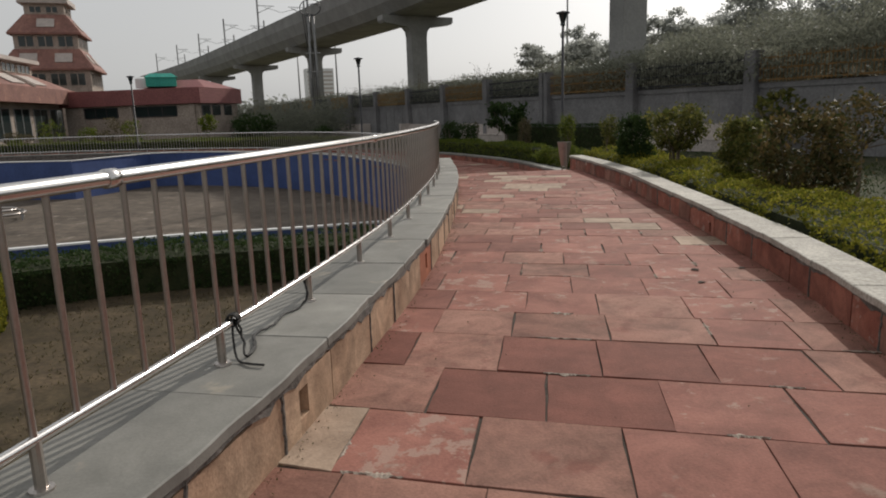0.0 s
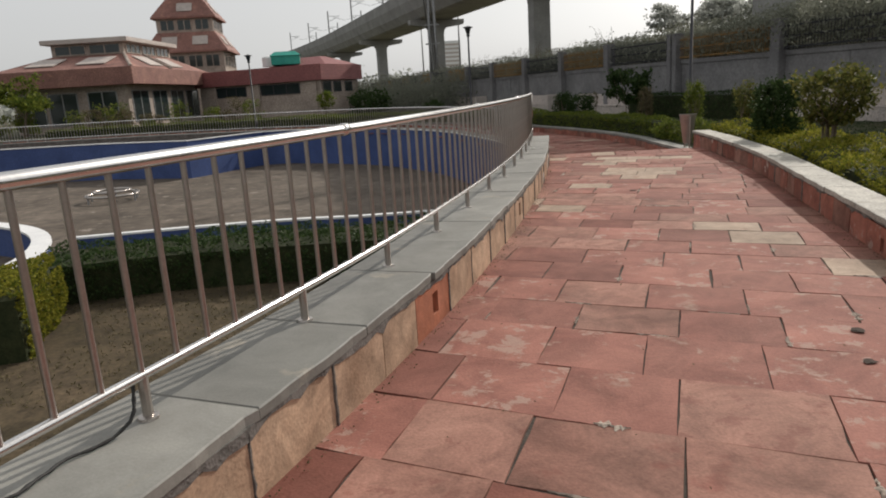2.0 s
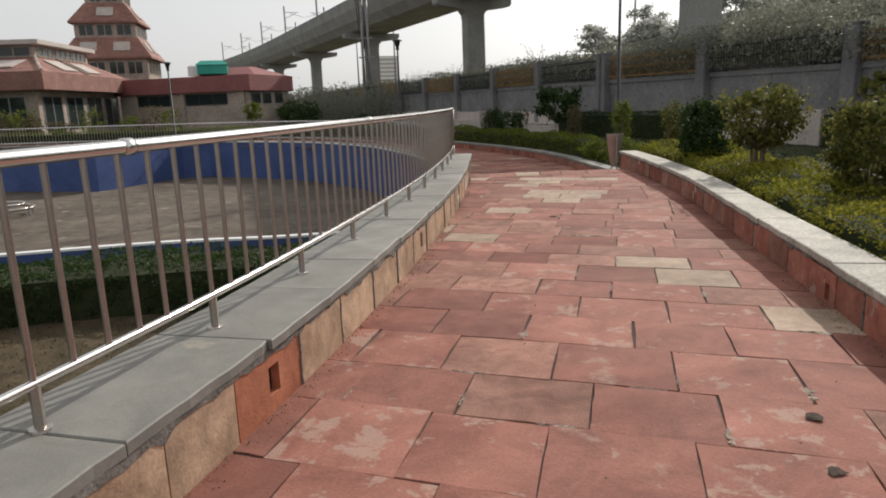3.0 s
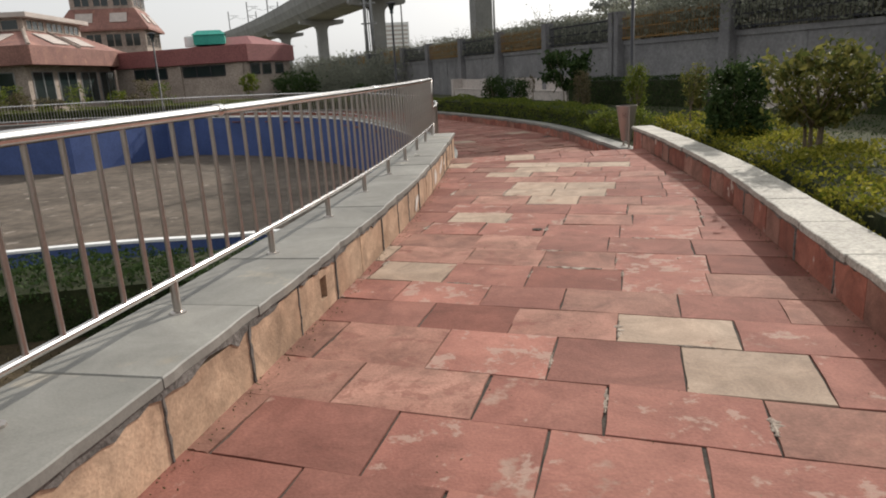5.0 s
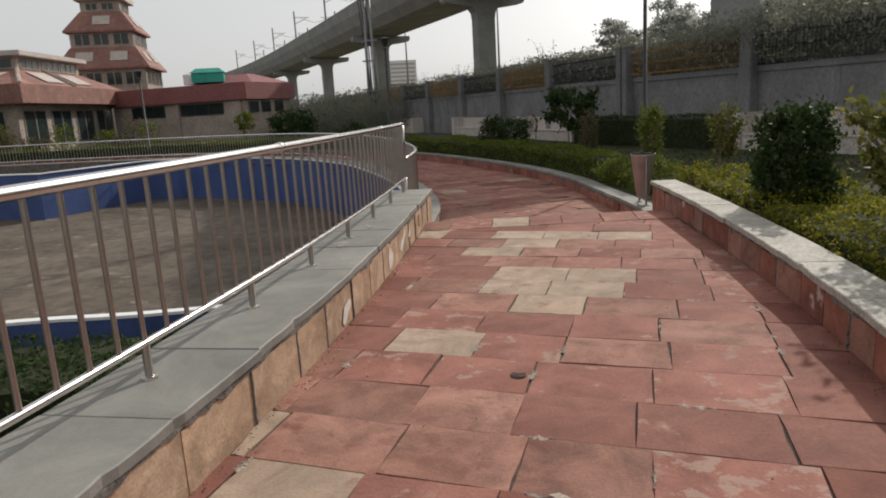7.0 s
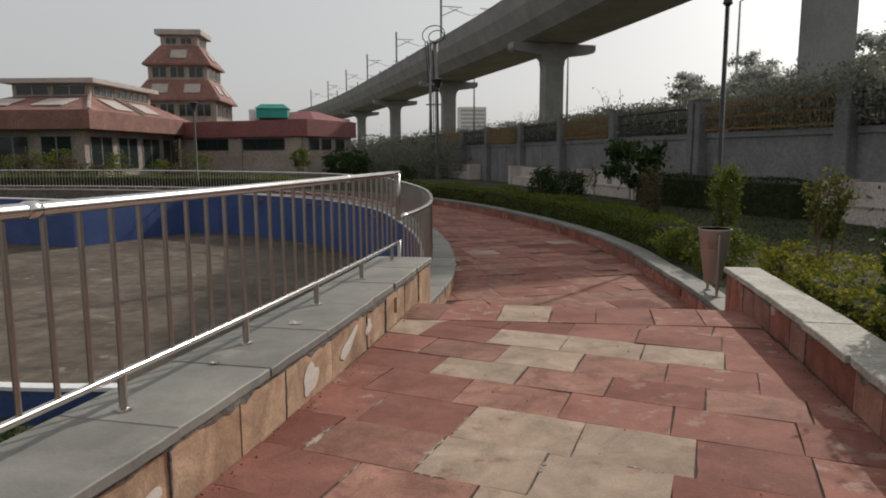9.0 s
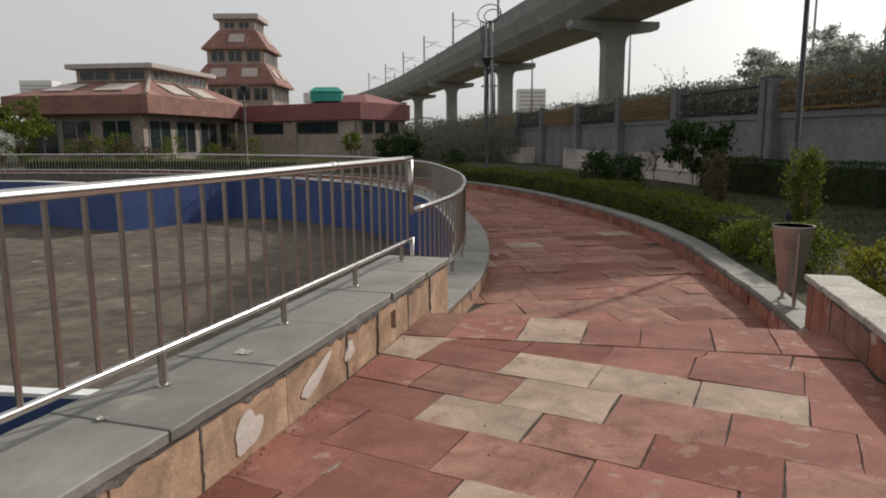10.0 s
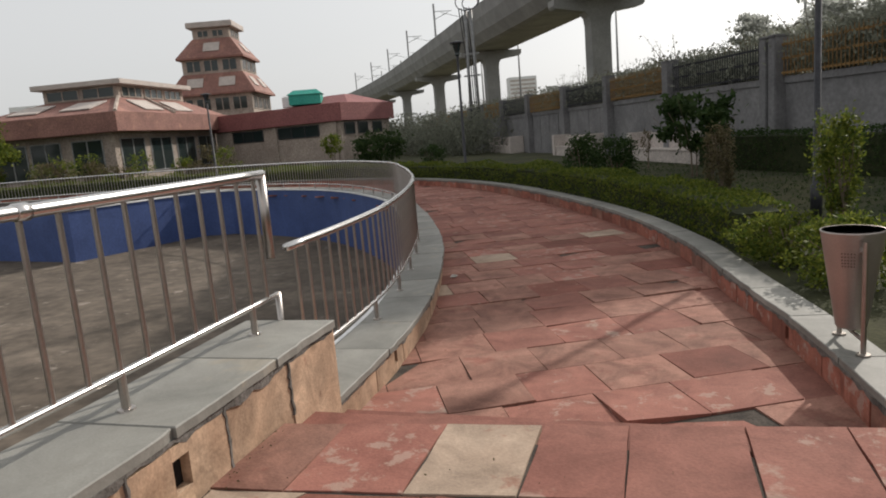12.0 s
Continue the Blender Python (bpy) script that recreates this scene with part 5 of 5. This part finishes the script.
# ---- scrub, trees and distance ----
def scrub_belt():
    """Bushes and tall weeds crowding the embankment behind the railing."""
    root = thing("embankment_scrub", label="tangled scrub and tall weeds on the embankment", category="scrub", kind="stuff")
    S = arc_len(FENCE)[-1]
    pts, tall = [], []
    g = np.random.default_rng(50)
    s = arc_len(FENCE)
    for q in np.arange(1, S, 0.75):
        base = at_len(FENCE, q)
        far = np.hypot(base[0] - 2, base[1] - 12)
        for k in range(3):
            dd = (0.9 if base[1] > 33 else 0.5) + abs(g.normal(0, 2.0)) * (k > 0) + k * 1.8
            c = base + np.array([0.88, 0.47]) * dd
            h = 0.5 + 0.6 * abs(math.sin(q * 0.23)) + g.uniform(0, 0.6) + 0.06 * dd
            z = 2.2 + 0.10 * dd
            az = math.degrees(math.atan2(base[0], base[1]))
            h *= 1.0 + 0.95 * min(max((az - 10) / 10, 0), 1)
            n = (520 if az < 10 else 1050) if far < 45 else 160
            p = np.clip(g.normal(size=(n, 3)), -1.9, 1.6) * np.array([0.6, 0.6, h * 0.26]) + np.array([c[0], c[1], z + h * 0.45])
            pts.append(p)
        if g.random() < 0.5:
            c = base + np.array([0.88, 0.47]) * g.uniform(0.6, 3)
            tall.append((c[0], c[1], 2.4, g.uniform(1.0, 2.1)))
    P = np.concatenate(pts)
    P = P[P[:, 2] > 2.25]
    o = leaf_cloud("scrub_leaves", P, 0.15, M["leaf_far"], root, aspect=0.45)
    tagged(o, kind="stuff")
    bm = bmesh.new()
    lp = []
    for x, y, z, h in tall:
        for k in range(3):
            dx, dy = g.normal(0, 0.25, 2)
            tube(bm, [(x, y, z), (x + dx, y + dy, z + h * 0.6), (x + dx * 1.8, y + dy * 1.8, z + h)], 0.015, 4, [0.02, 0.012, 0.004], cap=False)
            for j in range(14):
                u = g.uniform(0.4, 1.0)
                lp.append((x + dx * 1.8 * u + g.normal(0, 0.12), y + dy * 1.8 * u + g.normal(0, 0.12), z + h * u))
    o = part("weed_stems", bm, M["bark"], root)
    tagged(o, kind="stuff")
    o = leaf_cloud("weed_leaves", lp, 0.09, M["leaf_dry"], root)
    tagged(o, kind="stuff")


scrub_belt()


def thicket():
    """Dense scrub crowding the far end of the retaining wall below the viaduct."""
    root = thing("thicket", label="dense thicket in haze-paled green before the far retaining wall", category="scrub", kind="stuff")
    g = np.random.default_rng(52)
    P = []
    line = smooth_line([(-8.6, 62), (-13.5, 68), (-19, 76), (-27, 86), (-36, 98)], 1.0)
    for k, c in enumerate(line):
        for row in range(2):
            h = 3.0 + 0.7 * math.sin(k * 0.8 + row * 2) + g.uniform(-0.4, 0.5)
            p = np.clip(g.normal(size=(420, 3)), -1.8, 1.7) * np.array([0.9, 0.8, h * 0.27]) + np.array([c[0] - 1.2 * row, c[1] - 0.6 * row, LAWN_Z + h * 0.48])
            P.append(p)
    P = np.concatenate(P)
    P = P[P[:, 2] > LAWN_Z]
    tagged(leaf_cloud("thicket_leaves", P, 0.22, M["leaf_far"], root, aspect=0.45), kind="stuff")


thicket()


def tree(x, y, z0, H, w, seed, mat, label, n=2600, leaf=0.35):
    root = thing("tree", x, y, z0, label=label, category="tree")
    g = np.random.default_rng(seed)
    bm = bmesh.new()
    top = Vector((g.normal(0, 0.3), g.normal(0, 0.3), H * 0.6))
    tube(bm, [(0, 0, 0), (top.x * 0.4, top.y * 0.4, H * 0.3), top], 0.2, 8, [H * 0.028, H * 0.02, H * 0.010])
    ctr = []
    for k in range(9):
        a = g.uniform(0, 6.28)
        st = top * g.uniform(0.45, 1.0)
        r = w / 2 * g.uniform(0.45, 0.95)
        e = Vector((r * math.cos(a), r * math.sin(a), st.z + H * g.uniform(0.05, 0.38)))
        tube(bm, [st, (st + e) / 2 + Vector((0, 0, H * 0.03)), e], 0.05, 5, [H * 0.010, H * 0.006, H * 0.002], cap=False)
        for j in range(5):
            ctr.append(np.array(e) * 1.0 + g.normal(size=3) * np.array([w * 0.12, w * 0.12, H * 0.07]))
    part("trunk", bm, M["bark"], root)
    ctr = np.array(ctr)
    p = ctr[g.integers(0, len(ctr), n)] + g.normal(size=(n, 3)) * np.array([w * 0.055, w * 0.055, H * 0.035])
    leaf_cloud("crown", p, leaf, mat, root)


# crowns take the pale leaf colour that stands in for air haze
for i, a in enumerate((9.5, 13, 17, 20, 22.5, 25, 27.5, 30, 33, 36, 39, 42, 45, 49)):
    d = 66 + 9 * math.sin(i * 2.3)
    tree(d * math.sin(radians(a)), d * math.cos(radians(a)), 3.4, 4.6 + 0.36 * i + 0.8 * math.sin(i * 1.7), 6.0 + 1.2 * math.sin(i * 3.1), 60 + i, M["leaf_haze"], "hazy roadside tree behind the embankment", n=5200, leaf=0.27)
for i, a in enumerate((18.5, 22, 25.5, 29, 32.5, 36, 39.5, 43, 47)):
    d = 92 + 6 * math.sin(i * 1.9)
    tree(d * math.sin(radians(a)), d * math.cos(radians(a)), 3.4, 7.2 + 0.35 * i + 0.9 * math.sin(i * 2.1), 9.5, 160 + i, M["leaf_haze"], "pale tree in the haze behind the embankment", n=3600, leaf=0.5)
for i, (x, y, H, w) in enumerate(((-46, 48, 6.5, 6.5), (-53, 46, 6.0, 6), (-42, 50, 4.5, 4.5), (-58, 52, 7, 6))):
    tree(x, y, LAWN_Z, H, w, 80 + i, M["leaf_hedge"], "garden tree with drooping leafy branches", n=2200, leaf=0.28)


def far_woods():
    root = thing("far_woods", label="low distant tree line under the viaduct", category="woods", kind="stuff")
    g = np.random.default_rng(90)
    pts = []
    for k in range(170):
        a = g.uniform(-75, 60)
        d = g.uniform(150, 330)
        x, y = 2 + d * math.sin(math.radians(a)), 12 + d * math.cos(math.radians(a))
        h = g.uniform(3.5, 8)
        w = g.uniform(5, 10)
        pts.append(g.normal(size=(260, 3)) * np.array([w * 0.4, w * 0.4, h * 0.27]) + np.array([x, y, h * 0.5]))
    P = np.concatenate(pts)
    P = P[P[:, 2] > -0.5]
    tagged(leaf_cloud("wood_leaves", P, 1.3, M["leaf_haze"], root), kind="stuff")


far_woods()


def shrub_bed():
    """Mixed shrubs in front of the hall, beyond the pool path."""
    g = np.random.default_rng(91)
    for k in range(26):
        x = g.uniform(-52, -22)
        y = 47.5 + g.uniform(0, 5)
        h = g.uniform(0.8, 2.4)
        bush("shrub", x, y, LAWN_Z, LAWN_Z + h, h * 0.9, 0.16, M["leaf_dry"] if k % 3 == 0 else M["leaf_hedge"], "loose ornamental shrub in the bed before the hall", low=0.15, n=420, seed=200 + k)


shrub_bed()


# ---- paving, last ----
DARK = [(-0.2, 4.6), (0.5, 4.4), (1.0, 4.5), (1.2, 4.1), (1.9, 4.2), (0.85, 3.6), (1.1, 9.75), (0.9, 16.85), (1.6, 16.8), (1.85, 10.6)]
CREAM = [(-0.7, 3.35), (2.3, 9.65), (2.6, 9.1), (0.6, 10.75), (0.4, 11.5), (1.57, 16.4), (2.17, 16.3), (2.77, 16.15), (1.7, 15.9), (1.29, 15.4), (1.25, 12.7), (1.8, 13.35), (2.1, 13.8), (1.6, 14.3), (2.45, 14.25), (1.45, 17.4), (0.6, 16.7), (2.9, 7.9), (2.45, 8.4)]
ROW_Y = [-3.55, -2.93, -2.31, -1.69, -1.07, -0.45, 0.17, 0.79, 1.41, 2.02, 2.64, 3.28, 3.91, 4.55, 5.13, 5.73, 6.33, 6.85, 7.43, 7.95, 8.47, 8.93, 9.48, 9.92, 10.35, 10.85, 11.33, 11.81, 12.30, 12.78, 13.26, 13.75, 14.23, 14.72, 15.20, 15.63, 16.12, 16.60, 17.08, 17.5]
JOINTS = {2.64: [-0.47, 0.12, 0.80, 1.42, 2.05], 3.28: [-0.07, 0.545, 1.155, 1.80], 3.91: [-0.22, 0.36, 0.97, 1.60, 2.2], 8.93: [0.98, 1.60, 2.24, 2.85], 9.48: [0.85, 1.40, 2.0, 2.63], 9.92: [0.6, 1.20, 1.72, 2.42, 3.0],
          10.35: [0.32, 0.90, 1.50, 2.15, 2.71], 15.20: [0.98, 1.60, 2.20, 2.8], 15.63: [0.78, 1.40, 2.0, 2.61, 3.2], 16.12: [0.65, 1.26, 1.87, 2.48, 3.07], "lip": [0.65, 1.20, 1.69, 2.12, 2.65, 3.1]}


def mortar_ribbon(g, p, q, w):
    """Dried mortar spread unevenly along one joint from p to q."""
    p, q = np.array(p), np.array(q)
    m, d = (p + q) / 2, q - p
    L = np.linalg.norm(d)
    d = d / L
    nr = np.array([-d[1], d[0]])
    n = 26
    u = np.linspace(-L / 2, L / 2, n)
    fall = np.sqrt(np.clip(1 - (2 * u / L) ** 2, 0, 1))
    k = np.convolve(g.normal(0, 1, n + 4), np.ones(3) / 3, "valid")[:n]
    k2 = np.convolve(g.normal(0, 1, n + 4), np.ones(3) / 3, "valid")[:n]
    wl = np.clip(w * (0.5 + 0.75 * k) * fall, 0.002, 0.06)
    wr = np.clip(w * (0.5 + 0.75 * k2) * fall, 0.002, 0.06)
    bm = bmesh.new()
    rows = []
    for i in range(n):
        c = d * u[i] + nr * g.normal(0, 0.002)
        a, b = c + nr * wl[i], c - nr * wr[i]
        rows.append([bm.verts.new((*a, -0.003)), bm.verts.new((*c, 0.0035 + g.uniform(-0.002, 0.001))), bm.verts.new((*b, -0.003))])
    for r0, r1 in zip(rows, rows[1:]):
        for j in range(2):
            bm.faces.new((r0[j], r0[j + 1], r1[j + 1], r1[j]))
    o = part("mortar_smear", bm, M["smear"], floor_deck)
    o.location = (m[0], m[1], DECK_Z + 0.003)


def pave_deck():
    """Courses of split sandstone across the walkway, each stone its own piece."""
    g = np.random.default_rng(31)
    g2 = np.random.default_rng(131)
    rows = list(zip(ROW_Y[:-1], ROW_Y[1:])) + [(17.08, 17.78)]
    for i, (y0, y1) in enumerate(rows):
        lip = i == len(rows) - 1
        ym = (y0 + y1) / 2
        sl = 0.10 if lip else float(np.interp(ym, [0, 3, 10, 15.5], [-0.26, -0.25, -0.21, -0.19]))
        xl, xr = x_at(left_face, ym) + 0.005, x_at(right_face, ym) - 0.005
        xc = (xl + xr) / 2

        def yy(xx, b):
            v = b + sl * (xx - xc)
            return v if lip else min(v, 17.08 + 0.10 * (xx - xc) - 0.006)
        cuts = list(JOINTS.get("lip" if lip else y0, []))
        if not cuts:
            x = xl + g.uniform(0.12, 0.6)
            while x < xr - 0.2:
                cuts.append(x)
                x += g.uniform(0.54, 0.68)
        while cuts[0] - xl > 0.75:
            cuts.insert(0, cuts[0] - g.uniform(0.55, 0.66))
        while xr - cuts[-1] > 0.80:
            cuts.append(cuts[-1] + g.uniform(0.55, 0.66))
        cuts = [xl] + [c for c in cuts if xl + 0.08 < c < xr - 0.08] + [xr]
        lean = -0.16 if not lip else 0.0
        for a, b in zip(cuts, cuts[1:]):
            gap = g.uniform(0.001, 0.0045)
            la = 0 if a == xl else lean * (y1 - y0) / 2
            lb = 0 if b == xr else lean * (y1 - y0) / 2
            c = [(a + la + gap, yy(a, y0) + gap), (b + lb - gap, yy(b, y0) + gap), (b - lb - gap, yy(b, y1) - gap), (a - la + gap, yy(a, y1) - gap)]
            hgt = (c[3][1] - c[0][1], c[2][1] - c[1][1])
            if y1 < 15 and min(hgt) > 0.2:
                for e0, e1, odds in ((c[0], c[3], 0.30), (c[0], c[1], 0.20)):
                    if g2.random() < odds and a != xl:
                        u0, u1 = sorted(g2.uniform(0, 1, 2))
                        u1 = min(u0 + max(u1 - u0, 0.3), 1.0)
                        e0, e1 = np.array(e0), np.array(e1)
                        mortar_ribbon(g2, e0 + (e1 - e0) * u0, e0 + (e1 - e0) * u1, g2.uniform(0.012, 0.034))
            if min(hgt) < -0.012 or max(hgt) < 0.05:
                continue
            m = np.mean(c, axis=0)
            top = DECK_Z + g.uniform(-0.002, 0.002)
            r = g.random()
            near = lambda L: any(np.hypot(m[0] - u, m[1] - v) < 0.27 for u, v in L)
            key = "cream" if near(CREAM) else "maroon" if near(DARK) else "pink" if r < 0.30 else "cream" if r > 0.985 else "maroon" if r > 0.92 else "red"
            ja = g.normal(0, 0.004, (4, 2))
            c = [(p[0] + q[0] - m[0], p[1] + q[1] - m[1]) for p, q in zip(c, ja)]
            # outline with a wandering, chipped edge
            ring = []
            for k in range(4):
                p, q = np.array(c[k]), np.array(c[(k + 1) % 4])
                d = q - p
                nr = np.array([-d[1], d[0]]) / max(np.linalg.norm(d), 1e-6)
                ring.append(p)
                for u in (0.25, 0.5, 0.75):
                    ring.append(p + d * (u + g.normal(0, 0.03)) + nr * (abs(g.normal(0, 0.0035)) if max(hgt) > 0.2 else 0))
            tl = g.normal(0, 0.0014, 2)
            bm = bmesh.new()
            vt = [bm.verts.new((p[0] * 0.995, p[1] * 0.995, top + tl[0] * p[0] / 0.3 + tl[1] * p[1] / 0.25)) for p in ring]
            vm = [bm.verts.new((p[0], p[1], v.co.z - 0.004)) for p, v in zip(ring, vt)]
            vb = [bm.verts.new((p[0], p[1], DECK_Z - 0.03)) for p in ring]
            bm.faces.new(vt)
            n = len(ring)
            for A, B in ((vt, vm), (vm, vb)):
                for k in range(n):
                    bm.faces.new((A[k], B[k], B[(k + 1) % n], A[(k + 1) % n]))
            bmesh.ops.recalc_face_normals(bm, faces=bm.faces)
            o = part("paving_stone", bm, M[key], floor_deck)
            o.location = (m[0], m[1], 0)


pave_deck()


def pave_path():
    """Slabs laid askew on the curved path; the nearer ones singly, the far ones joined."""
    g = np.random.default_rng(33)
    an = math.radians(26.3)
    ca, sa = math.cos(an), math.sin(an)
    n_near = 0
    far = bmesh.new()
    L = low_left[low_left[:, 0] > -14]
    R = low_right[low_right[:, 0] > -17]
    poly = [tuple(p) for p in L] + [tuple(p) for p in R[::-1]]
    px, py = np.array([p[0] for p in poly]), np.array([p[1] for p in poly])

    def inside(x, y):
        c = False
        j = len(px) - 1
        for i in range(len(px)):
            if (py[i] > y) != (py[j] > y) and x < (px[j] - px[i]) * (y - py[i]) / (py[j] - py[i]) + px[i]:
                c = not c
            j = i
        return c
    v = -40.0
    row = 0
    while v < 70:
        d = 0.575 * g.uniform(0.96, 1.04)
        u = -60 + g.uniform(0, 0.6)
        while u < 60:
            w = g.uniform(0.57, 0.68)
            cs = [(u + 0.004, v + 0.004), (u + w - 0.004, v + 0.004), (u + w - 0.004, v + d - 0.004), (u + 0.004, v + d - 0.004)]
            W = [(ca * a - sa * b, 20 + sa * a + ca * b) for a, b in cs]
            mx, my = np.mean(W, axis=0)
            u += w
            if not (-15 < mx < 4.2 and 18.0 < my < 44):
                continue
            ins = [inside(*p) for p in W]
            if not any(ins):
                continue
            if my < 18.3:
                continue
            W = [(p[0], max(p[1], 18.39)) for p in W]
            top = LOW_Z + g.uniform(-0.004, 0.006)
            t = g.normal(0, 0.003, 4) * (1 if g.random() < 0.88 else 4.0)
            r = g.random()
            key = "pink" if r < 0.42 else "maroon" if r > 0.93 else "cream" if r > 0.87 else "red"
            near = my < 26.5
            bm = bmesh.new() if near else far
            ox, oy = (mx, my) if near else (0, 0)
            vt = [bm.verts.new((p[0] - ox, p[1] - oy, top + t[k])) for k, p in enumerate(W)]
            vb = [bm.verts.new((q.co.x, q.co.y, LOW_Z - 0.03)) for q in vt]
            bm.faces.new(vt)
            for k in range(4):
                bm.faces.new((vt[k], vb[k], vb[(k + 1) % 4], vt[(k + 1) % 4]))
            if near:
                o = part("paving_stone", bm, M[key], floor_path)
                o.location = (mx, my, 0)
                n_near += 1
        v += d
    tagged(part("paving_stones", far, M["red"], floor_path), kind="stuff")
    return n_near


pave_path()
